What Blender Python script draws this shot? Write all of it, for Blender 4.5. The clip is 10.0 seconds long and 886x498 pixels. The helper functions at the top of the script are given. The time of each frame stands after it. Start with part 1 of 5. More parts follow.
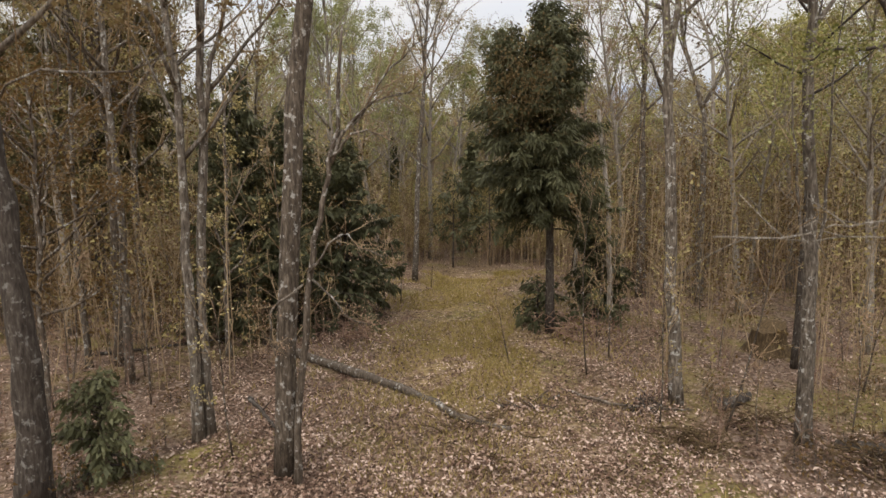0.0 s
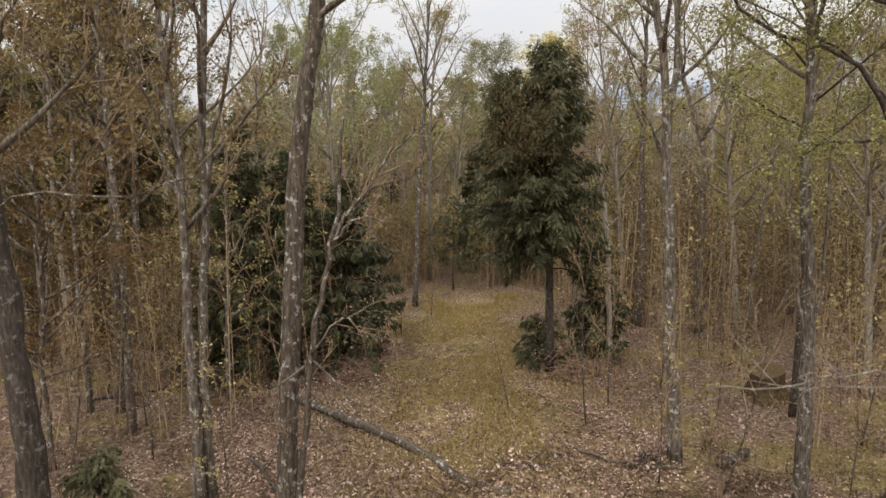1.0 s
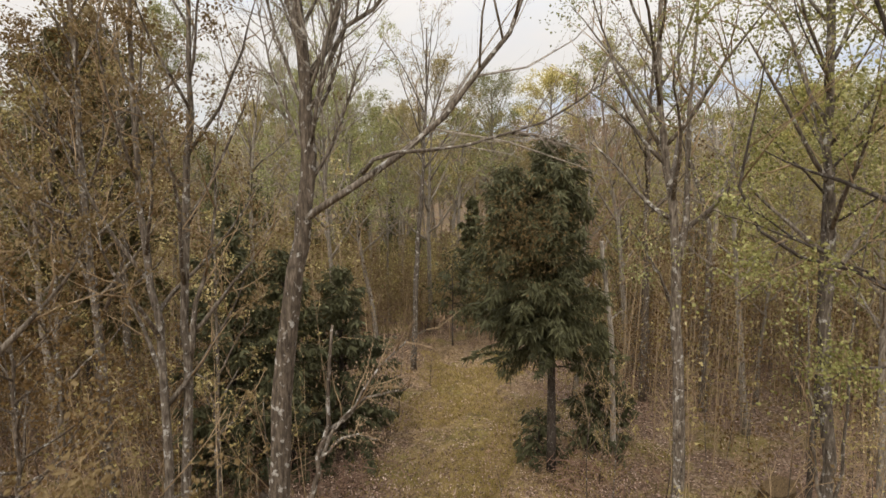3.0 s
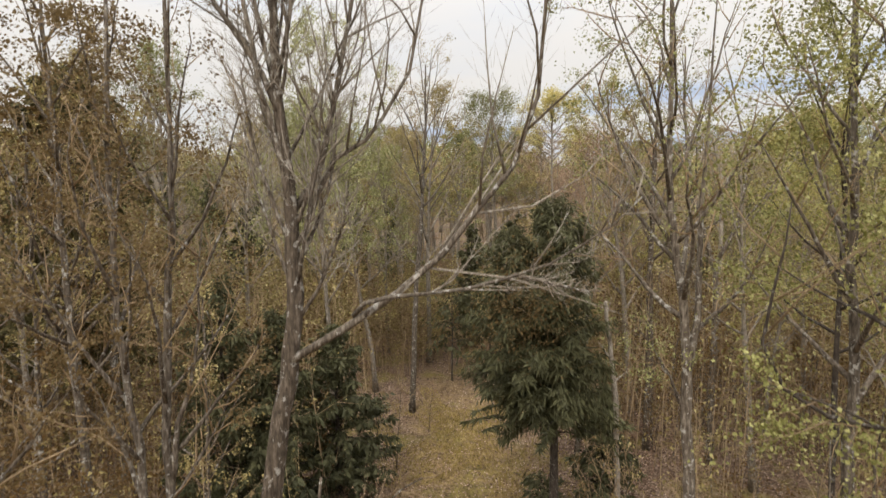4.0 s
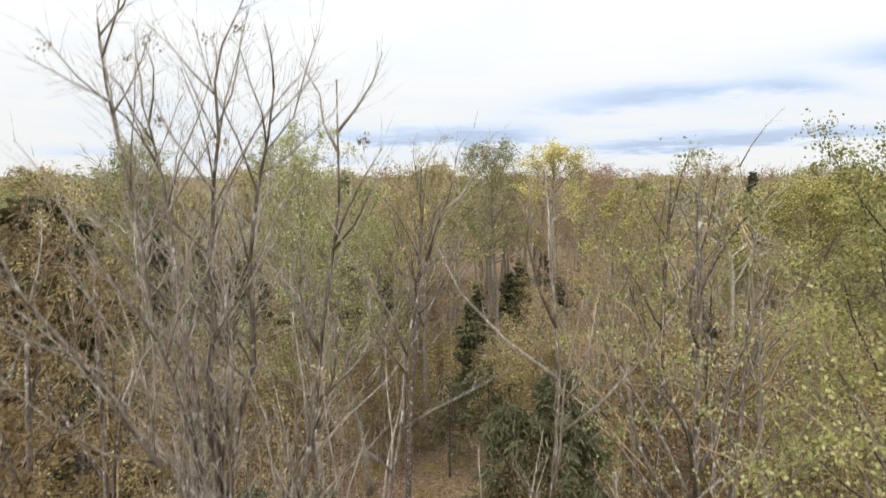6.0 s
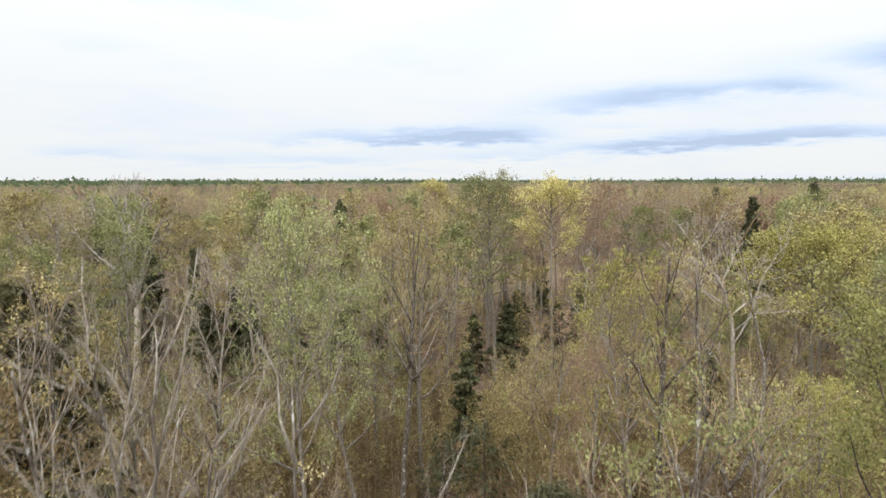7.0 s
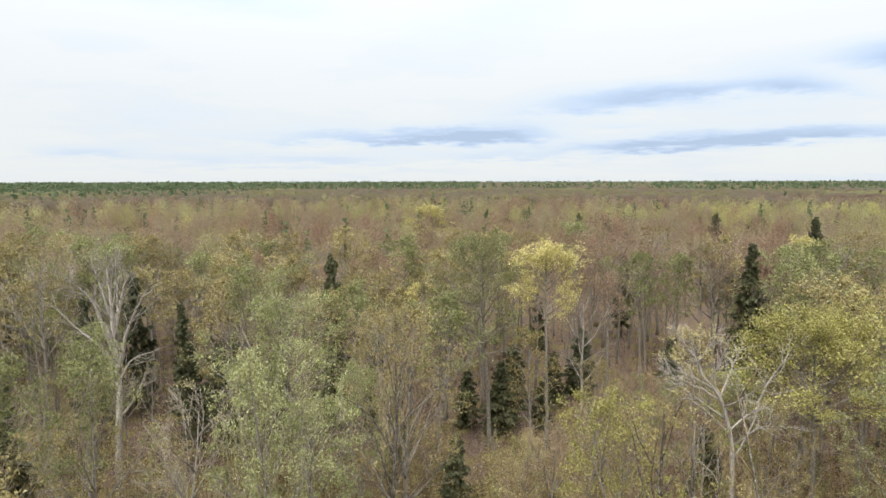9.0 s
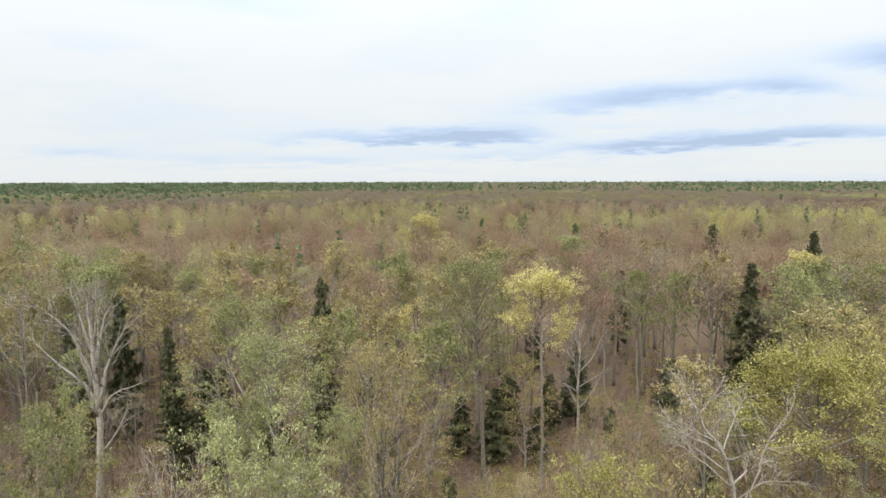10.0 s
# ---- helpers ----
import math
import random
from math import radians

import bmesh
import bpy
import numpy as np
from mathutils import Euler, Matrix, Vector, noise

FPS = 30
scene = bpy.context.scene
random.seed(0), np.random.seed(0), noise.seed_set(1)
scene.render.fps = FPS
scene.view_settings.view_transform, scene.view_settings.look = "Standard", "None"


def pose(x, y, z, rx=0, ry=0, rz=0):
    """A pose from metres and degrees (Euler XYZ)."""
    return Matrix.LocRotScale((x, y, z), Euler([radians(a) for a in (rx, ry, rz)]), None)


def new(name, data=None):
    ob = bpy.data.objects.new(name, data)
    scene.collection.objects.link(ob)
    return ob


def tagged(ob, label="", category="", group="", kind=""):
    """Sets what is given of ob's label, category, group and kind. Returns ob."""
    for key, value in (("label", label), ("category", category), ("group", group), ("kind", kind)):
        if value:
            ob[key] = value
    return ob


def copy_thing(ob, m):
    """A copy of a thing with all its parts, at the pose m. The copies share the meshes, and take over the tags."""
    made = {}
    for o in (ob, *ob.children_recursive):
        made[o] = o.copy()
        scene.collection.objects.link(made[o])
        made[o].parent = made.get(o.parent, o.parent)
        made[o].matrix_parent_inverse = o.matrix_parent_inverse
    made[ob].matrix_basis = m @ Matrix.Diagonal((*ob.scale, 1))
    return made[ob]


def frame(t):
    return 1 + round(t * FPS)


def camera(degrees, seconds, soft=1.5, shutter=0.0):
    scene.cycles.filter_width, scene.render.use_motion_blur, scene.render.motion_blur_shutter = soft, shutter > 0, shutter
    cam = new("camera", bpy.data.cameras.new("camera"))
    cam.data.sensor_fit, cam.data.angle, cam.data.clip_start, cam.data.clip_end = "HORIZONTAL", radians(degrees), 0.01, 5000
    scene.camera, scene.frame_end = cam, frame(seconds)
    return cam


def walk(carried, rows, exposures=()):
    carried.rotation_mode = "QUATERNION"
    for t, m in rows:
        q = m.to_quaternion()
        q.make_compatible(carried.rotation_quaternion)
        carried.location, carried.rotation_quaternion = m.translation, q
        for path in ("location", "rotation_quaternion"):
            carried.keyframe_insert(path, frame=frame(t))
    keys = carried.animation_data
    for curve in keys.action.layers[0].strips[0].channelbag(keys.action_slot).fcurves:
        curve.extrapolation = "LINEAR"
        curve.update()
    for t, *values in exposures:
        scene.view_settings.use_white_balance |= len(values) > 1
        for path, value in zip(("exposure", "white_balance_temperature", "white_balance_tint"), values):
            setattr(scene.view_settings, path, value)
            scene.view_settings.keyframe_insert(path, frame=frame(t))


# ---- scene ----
# camera: a drone that climbs straight up out of a clearing and over the wood
cam = camera(75.0, 10.0, shutter=0.3)
PATH = [
    (0.0, 0.00, 0.00, 5.20), (0.5, 0.00, 0.06, 5.89), (1.0, 0.00, 0.08, 6.55), (1.5, 0.01, 0.18, 7.25),
    (2.0, 0.02, 0.41, 8.04), (2.5, 0.05, 0.71, 8.85), (3.0, 0.06, 1.08, 9.69), (3.5, 0.06, 1.49, 10.52),
    (4.0, 0.10, 1.92, 11.58), (4.5, 0.14, 2.38, 12.74), (5.0, 0.18, 2.93, 13.93), (5.5, 0.19, 3.46, 15.05),
    (6.0, 0.27, 4.00, 16.39), (6.5, 0.39, 4.49, 17.72), (7.0, 0.57, 4.94, 19.24), (7.5, 0.75, 5.37, 20.80),
    (8.0, 0.91, 5.81, 22.13), (8.5, 1.07, 6.28, 23.31), (9.0, 1.26, 6.84, 24.43), (9.5, 1.48, 7.55, 25.51),
    (10.0, 1.58, 8.38, 26.41),
]
TILT = 83.25
ROLL = 0.15
TURN = {10.0: -0.36, 9.5: -0.04}
walk(cam, [(t, pose(x, y, z, TILT, ROLL, TURN.get(t, 0))) for t, x, y, z in PATH],
     exposures=[(0.0, -0.2, 6750, 12), (1.5, -0.2, 6850, 12), (2.5, -0.17, 7050, 12), (4.5, -0.07, 7000, 11), (6.0, 0.10, 6550, 9.5), (7.5, 0.08, 6400, 8), (10.0, 0.03, 6350, 7)])

# ---- node helpers ----


def node(tree, kind, **values):
    n = tree.nodes.new(kind)
    for key, value in values.items():
        if key in n.inputs:
            n.inputs[key].default_value = value
    return n


def calc(tree, op, a, b=None, c=None):
    n = tree.nodes.new("ShaderNodeMath")
    n.operation = op
    for i, value in enumerate((a, b, c)):
        if value is None:
            continue
        if isinstance(value, (int, float)):
            n.inputs[i].default_value = value
        else:
            tree.links.new(value, n.inputs[i])
    return n.outputs[0]


def ramp(tree, fac, stops):
    n = tree.nodes.new("ShaderNodeValToRGB")
    e = n.color_ramp.elements
    while len(e) < len(stops):
        e.new(0.5)
    for i, (at, colour) in enumerate(stops):
        e[i].position, e[i].color = at, (*colour, 1)
    tree.links.new(fac, n.inputs[0])
    return n.outputs[0]


def blend(tree, fac, a, b, mode="MIX"):
    n = tree.nodes.new("ShaderNodeMix")
    n.data_type, n.blend_type = "RGBA", mode
    for socket, value in ((n.inputs[0], fac), (n.inputs[6], a), (n.inputs[7], b)):
        if isinstance(value, (int, float)):
            socket.default_value = value
        elif isinstance(value, tuple):
            socket.default_value = (*value, 1)
        else:
            tree.links.new(value, socket)
    return n.outputs[2]


# ---- sky and light: bright, thinly overcast spring day ----
SUN_EL, SUN_ROT = radians(48), radians(200)
world = bpy.data.worlds.new("sky")
scene.world = world
world.use_nodes = True
wt = world.node_tree
wt.nodes.clear()
sky = wt.nodes.new("ShaderNodeTexSky")
sky.sky_type, sky.sun_disc, sky.sun_elevation, sky.sun_rotation = "NISHITA", False, SUN_EL, SUN_ROT
coord = wt.nodes.new("ShaderNodeTexCoord")
sep = wt.nodes.new("ShaderNodeSeparateXYZ")
wt.links.new(coord.outputs["Generated"], sep.inputs[0])
rise = calc(wt, "ADD", calc(wt, "ABSOLUTE", sep.outputs[2]), 0.10)
deck = wt.nodes.new("ShaderNodeCombineXYZ")
wt.links.new(calc(wt, "DIVIDE", sep.outputs[0], rise), deck.inputs[0])
wt.links.new(calc(wt, "DIVIDE", sep.outputs[1], rise), deck.inputs[1])
big = node(wt, "ShaderNodeTexNoise", Scale=0.55, Detail=6.0, Roughness=0.55)
wt.links.new(deck.outputs[0], big.inputs["Vector"])
fine = node(wt, "ShaderNodeTexNoise", Scale=2.2, Detail=5.0, Roughness=0.6)
wt.links.new(deck.outputs[0], fine.inputs["Vector"])
ahead = calc(wt, "MAXIMUM", calc(wt, "ABSOLUTE", sep.outputs[1]), 0.05)
side = calc(wt, "DIVIDE", sep.outputs[0], ahead)
lift = calc(wt, "DIVIDE", sep.outputs[2], ahead)
lift = calc(wt, "ADD", lift, calc(wt, "MULTIPLY", calc(wt, "SUBTRACT", fine.outputs[0], 0.5), 0.045))
streaks = None
# grey-blue cloud bellies: bearing, height, half width, half depth, depth of tone, slope
for a, e, wa, we, k, slope_ in ((-0.06, 0.072, 0.23, 0.018, 0.95, 0.0), (0.10, 0.074, 0.10, 0.022, 0.45, 0.0), (0.15, 0.041, 0.15, 0.013, 0.5, 0.02),
                                (0.34, 0.055, 0.14, 0.013, 0.6, 0.02), (0.60, 0.074, 0.27, 0.017, 0.9, 0.05), (0.30, 0.090, 0.06, 0.010, 0.35, 0.0),
                                (0.27, 0.126, 0.14, 0.027, 0.75, 0.04), (0.46, 0.150, 0.17, 0.020, 0.7, 0.05), (0.62, 0.156, 0.10, 0.022, 0.55, -0.10),
                                (0.82, 0.206, 0.16, 0.036, 1.2, 0.03), (0.58, 0.195, 0.15, 0.030, 0.25, 0.0), (-0.62, 0.048, 0.10, 0.013, 0.35, 0.0),
                                (-0.25, 0.032, 0.18, 0.014, 0.4, 0.0), (-0.36, 0.298, 0.15, 0.038, 0.35, -0.1), (-0.60, 0.233, 0.16, 0.026, 0.25, -0.12)):
    off = calc(wt, "SUBTRACT", side, a)
    u = calc(wt, "DIVIDE", off, wa)
    v = calc(wt, "DIVIDE", calc(wt, "SUBTRACT", calc(wt, "SUBTRACT", lift, e), calc(wt, "MULTIPLY", off, slope_)), we)
    # flat, sharper underside
    v = calc(wt, "MAXIMUM", v, calc(wt, "MULTIPLY", v, -1.7))
    r2 = calc(wt, "ADD", calc(wt, "MULTIPLY", u, u), calc(wt, "MULTIPLY", v, v))
    g = calc(wt, "MULTIPLY", calc(wt, "EXPONENT", calc(wt, "MULTIPLY", calc(wt, "POWER", r2, 1.05), -1.0)), k)
    streaks = g if streaks is None else calc(wt, "ADD", streaks, g)
thin = calc(wt, "MULTIPLY", calc(wt, "SUBTRACT", big.outputs[0], 0.48), 1.5)
grey = calc(wt, "MINIMUM", calc(wt, "MAXIMUM", calc(wt, "ADD", streaks, thin), 0.0), 1.0)
cloud = ramp(wt, grey, [(0.0, (0.868, 0.876, 0.888)), (0.3, (0.785, 0.84, 0.92)), (0.7, (0.61, 0.72, 0.915)), (1.0, (0.49, 0.59, 0.78))])
blue = blend(wt, 1.0, sky.outputs[0], (0.10, 0.10, 0.10), "MULTIPLY")
tone = blend(wt, 0.93, blue, cloud)
# a thin overcast is brightest overhead
up = calc(wt, "MAXIMUM", sep.outputs[2], 0.0)
bg = wt.nodes.new("ShaderNodeBackground")
wt.links.new(calc(wt, "MULTIPLY_ADD", calc(wt, "MULTIPLY", up, up), 2.6, 1.0), bg.inputs[1])
wt.links.new(tone, bg.inputs[0])
wout = wt.nodes.new("ShaderNodeOutputWorld")
wt.links.new(bg.outputs[0], wout.inputs[0])

sun = new("sun", bpy.data.lights.new("sun", "SUN"))
sun.data.energy, sun.data.angle, sun.data.color = 2.3, radians(20), (1.0, 0.96, 0.9)
sun.matrix_world = pose(0, 0, 60, 90 - 48, 0, 180 - 200)

# ---- materials ----


def shader(name, rough=0.8):
    m = bpy.data.materials.new(name)
    m.use_nodes = True
    t = m.node_tree
    b = t.nodes["Principled BSDF"]
    b.inputs["Roughness"].default_value = rough
    b.inputs["Specular IOR Level"].default_value = 0.25
    return m, t, b


def bark(name, dark, mid, light, lichen=0.0, scale=9.0):
    m, t, b = shader(name, 0.92)
    co = t.nodes.new("ShaderNodeTexCoord")
    mp = t.nodes.new("ShaderNodeMapping")
    mp.inputs["Scale"].default_value = (1, 1, 0.22)
    t.links.new(co.outputs["Object"], mp.inputs[0])
    n1 = node(t, "ShaderNodeTexNoise", Scale=scale * 2.4, Detail=6.0, Roughness=0.65)
    t.links.new(mp.outputs[0], n1.inputs["Vector"])
    n2 = node(t, "ShaderNodeTexNoise", Scale=1.3, Detail=3.0)
    t.links.new(co.outputs["Object"], n2.inputs["Vector"])
    col = ramp(t, n1.outputs[0], [(0.32, dark), (0.52, mid), (0.72, light)])
    info = t.nodes.new("ShaderNodeObjectInfo")
    shade = calc(t, "MULTIPLY_ADD", info.outputs["Random"], 0.35, 0.72)
    shade = calc(t, "ADD", shade, calc(t, "MULTIPLY", n2.outputs[0], 0.25))
    col = blend(t, 1.0, col, shade, "MULTIPLY")
    if lichen:
        n3 = node(t, "ShaderNodeTexNoise", Scale=7.5, Detail=4.0, Roughness=0.7)
        t.links.new(co.outputs["Object"], n3.inputs["Vector"])
        spots = ramp(t, n3.outputs[0], [(0.57, (0, 0, 0)), (0.63, (1, 1, 1))])
        col = blend(t, calc(t, "MULTIPLY", spots, lichen), col, (0.52, 0.51, 0.47))
    t.links.new(col, b.inputs["Base Color"])
    bump = node(t, "ShaderNodeBump", Strength=0.7, Distance=0.02)
    t.links.new(n1.outputs[0], bump.inputs["Height"])
    t.links.new(bump.outputs[0], b.inputs["Normal"])
    return m


def leafy(name, stops, through_light=0.35, rough=0.55, patch=0.12, single=0.45):
    """Leaves: each leaf its own tone, each tree its own shift, slow drift over the wood."""
    m, t, b = shader(name, rough)
    geo = t.nodes.new("ShaderNodeNewGeometry")
    info = t.nodes.new("ShaderNodeObjectInfo")
    n1 = node(t, "ShaderNodeTexNoise", Scale=patch, Detail=3.0)
    t.links.new(geo.outputs["Position"], n1.inputs["Vector"])
    f = calc(t, "MULTIPLY_ADD", geo.outputs["Random Per Island"], single, 0.25 - single / 2)
    f = calc(t, "ADD", f, calc(t, "MULTIPLY", info.outputs["Random"], 0.25))
    f = calc(t, "ADD", f, calc(t, "MULTIPLY_ADD", n1.outputs[0], 0.9, -0.32))
    col = ramp(t, f, stops)
    t.links.new(col, b.inputs["Base Color"])
    if through_light:
        tr = t.nodes.new("ShaderNodeBsdfTranslucent")
        t.links.new(col, tr.inputs[0])
        mx = t.nodes.new("ShaderNodeMixShader")
        mx.inputs[0].default_value = through_light
        t.links.new(b.outputs[0], mx.inputs[1])
        t.links.new(tr.outputs[0], mx.inputs[2])
        t.links.new(mx.outputs[0], t.nodes["Material Output"].inputs[0])
    return m


BARK = bark("grey_brown_bark", (0.032, 0.024, 0.017), (0.101, 0.079, 0.059), (0.216, 0.176, 0.136), 0.6)
BARK_DARK = bark("dark_bark", (0.024, 0.0184, 0.0144), (0.06, 0.048, 0.0384), (0.112, 0.096, 0.08), 0.25)
BARK_PALE = bark("pale_grey_bark", (0.034, 0.026, 0.019), (0.129, 0.106, 0.083), (0.308, 0.268, 0.217), 0.7)
BARK_LIGHT = bark("light_grey_bark", (0.089, 0.074, 0.057), (0.225, 0.193, 0.155), (0.380, 0.335, 0.276), 0.5)
BARK_DEAD = bark("bleached_dead_wood", (0.153, 0.130, 0.105), (0.355, 0.312, 0.261), (0.620, 0.562, 0.487), 0.0)
TWIG = bark("twig_bark", (0.194, 0.135, 0.080), (0.307, 0.222, 0.133), (0.413, 0.312, 0.197), 0.0)
TWIG_PALE = bark("pale_grey_twig_bark", (0.189, 0.151, 0.111), (0.316, 0.266, 0.207), (0.434, 0.382, 0.303), 0.0)
TWIG_RED = bark("reddish_twig_bark", (0.135, 0.078, 0.053), (0.224, 0.141, 0.099), (0.304, 0.205, 0.150), 0.0)
LEAF_OLIVE = leafy("olive_spring_leaf", [(0.0, (0.118, 0.090, 0.033)), (0.45, (0.273, 0.217, 0.083)), (0.75, (0.439, 0.367, 0.158)), (1.0, (0.641, 0.550, 0.296))], 0.3, single=0.7)
LEAF_GREEN = leafy("fresh_green_leaf", [(0.0, (0.099, 0.103, 0.033)), (0.45, (0.221, 0.225, 0.083)), (0.8, (0.383, 0.387, 0.166)), (1.0, (0.572, 0.573, 0.289))], 0.3, single=0.7)
LEAF_FRESH = leafy("young_green_leaf", [(0.0, (0.079, 0.082, 0.021)), (0.45, (0.175, 0.175, 0.050)), (0.8, (0.305, 0.298, 0.107)), (1.0, (0.453, 0.440, 0.192))], 0.3, single=0.7)
LEAF_YELLOW = leafy("bright_yellow_leaf", [(0.0, (0.244, 0.209, 0.057)), (0.5, (0.525, 0.454, 0.167)), (1.0, (0.874, 0.783, 0.378))], 0.3, single=0.7)
LEAF_RED = leafy("reddish_maple_bud", [(0.0, (0.206, 0.130, 0.081)), (0.5, (0.347, 0.236, 0.153)), (1.0, (0.482, 0.347, 0.232))], 0.4)
LEAF_BROWN = leafy("withered_brown_leaf", [(0.0, (0.085, 0.052, 0.021)), (0.5, (0.173, 0.119, 0.051)), (1.0, (0.267, 0.200, 0.099))], 0.35)
LEAF_RUST = leafy("dry_oak_leaf", [(0.0, (0.055, 0.029, 0.009)), (0.5, (0.127, 0.075, 0.024)), (1.0, (0.250, 0.152, 0.057))], 0.35)
NEEDLE = leafy("dark_green_needles", [(0.0, (0.041, 0.043, 0.021)), (0.5, (0.092, 0.093, 0.045)), (1.0, (0.189, 0.184, 0.091))], 0.2, 0.6)
LEAF_LIME = leafy("yellow_green_leaf", [(0.0, (0.133, 0.118, 0.029)), (0.5, (0.350, 0.321, 0.095)), (1.0, (0.745, 0.683, 0.274))], 0.3, single=0.7)
HEMLOCK = leafy("olive_brown_needles", [(0.0, (0.0495, 0.0432, 0.018)), (0.5, (0.108, 0.0945, 0.0378)), (1.0, (0.18, 0.153, 0.063))], 0.25, 0.6)
ROTTEN = bark("mossy_rotten_wood", (0.034, 0.022, 0.012), (0.096, 0.064, 0.032), (0.172, 0.122, 0.068), 0.0)
GRASS = leafy("dry_green_grass", [(0.0, (0.155, 0.122, 0.030)), (0.5, (0.322, 0.249, 0.082)), (1.0, (0.500, 0.389, 0.182))], 0.4)
# distant needles made lighter than the near ones, haze put into the colour
FAR_NEEDLE = leafy("haze_lightened_needles", [(0.0, (0.0765, 0.104, 0.0495)), (0.5, (0.113, 0.149, 0.072)), (1.0, (0.162, 0.198, 0.099))], 0.3, 0.7, 0.07, 0.15)


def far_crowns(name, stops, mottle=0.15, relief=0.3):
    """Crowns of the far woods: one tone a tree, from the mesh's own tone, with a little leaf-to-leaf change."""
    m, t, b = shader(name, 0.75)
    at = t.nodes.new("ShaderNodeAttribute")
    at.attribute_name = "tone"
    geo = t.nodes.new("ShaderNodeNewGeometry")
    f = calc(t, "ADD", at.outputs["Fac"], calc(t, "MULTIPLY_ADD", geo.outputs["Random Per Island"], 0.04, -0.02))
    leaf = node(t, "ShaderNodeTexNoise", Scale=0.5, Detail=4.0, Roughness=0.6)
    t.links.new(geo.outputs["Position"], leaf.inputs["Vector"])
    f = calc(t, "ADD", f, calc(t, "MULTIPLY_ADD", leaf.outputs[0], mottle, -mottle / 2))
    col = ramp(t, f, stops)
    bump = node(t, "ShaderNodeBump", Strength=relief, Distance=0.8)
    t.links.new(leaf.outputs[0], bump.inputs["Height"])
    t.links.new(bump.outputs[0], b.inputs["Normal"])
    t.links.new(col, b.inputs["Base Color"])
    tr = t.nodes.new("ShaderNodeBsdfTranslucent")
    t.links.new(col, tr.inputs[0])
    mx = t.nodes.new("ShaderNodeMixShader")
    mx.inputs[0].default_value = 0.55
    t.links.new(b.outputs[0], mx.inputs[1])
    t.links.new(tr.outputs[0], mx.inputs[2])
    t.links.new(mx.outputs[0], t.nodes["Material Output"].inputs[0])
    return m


# palette paler and less saturated than the leaves, standing in for distance haze
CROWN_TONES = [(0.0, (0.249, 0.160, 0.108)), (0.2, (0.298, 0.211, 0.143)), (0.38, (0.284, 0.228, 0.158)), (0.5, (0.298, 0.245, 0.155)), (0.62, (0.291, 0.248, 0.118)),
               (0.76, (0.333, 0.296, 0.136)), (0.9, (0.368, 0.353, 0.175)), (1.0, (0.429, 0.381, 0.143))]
# one palette: lightened against loose crowns' own shade, darkened for closed, unshaded domes
MID_WOOD = far_crowns("hazed_crowns_lightened", [(p, tuple(min(0.8, k * 1.3) for k in c)) for p, c in CROWN_TONES], 0.08, 0.1)
FAR_WOOD = far_crowns("hazed_crowns_darkened", [(p, tuple(k * 0.72 for k in c)) for p, c in CROWN_TONES], 0.16, 0.3)
LITTER = leafy("fallen_leaf", [(0.0, (0.038, 0.020, 0.012)), (0.4, (0.147, 0.085, 0.057)), (0.7, (0.339, 0.231, 0.168)), (1.0, (0.671, 0.526, 0.436))], 0.1, 0.7, 0.5, 0.9)


def trail_x(y):
    return 1.3 + 0.055 * np.maximum(0.0, y - 38.0) ** 1.5


def trail_half(y):
    return np.where(y < 18, 2.35, np.where(y < 35, 3.3, np.where(y < 38, 1.0, np.where(y < 52, 0.2, 1.3))))


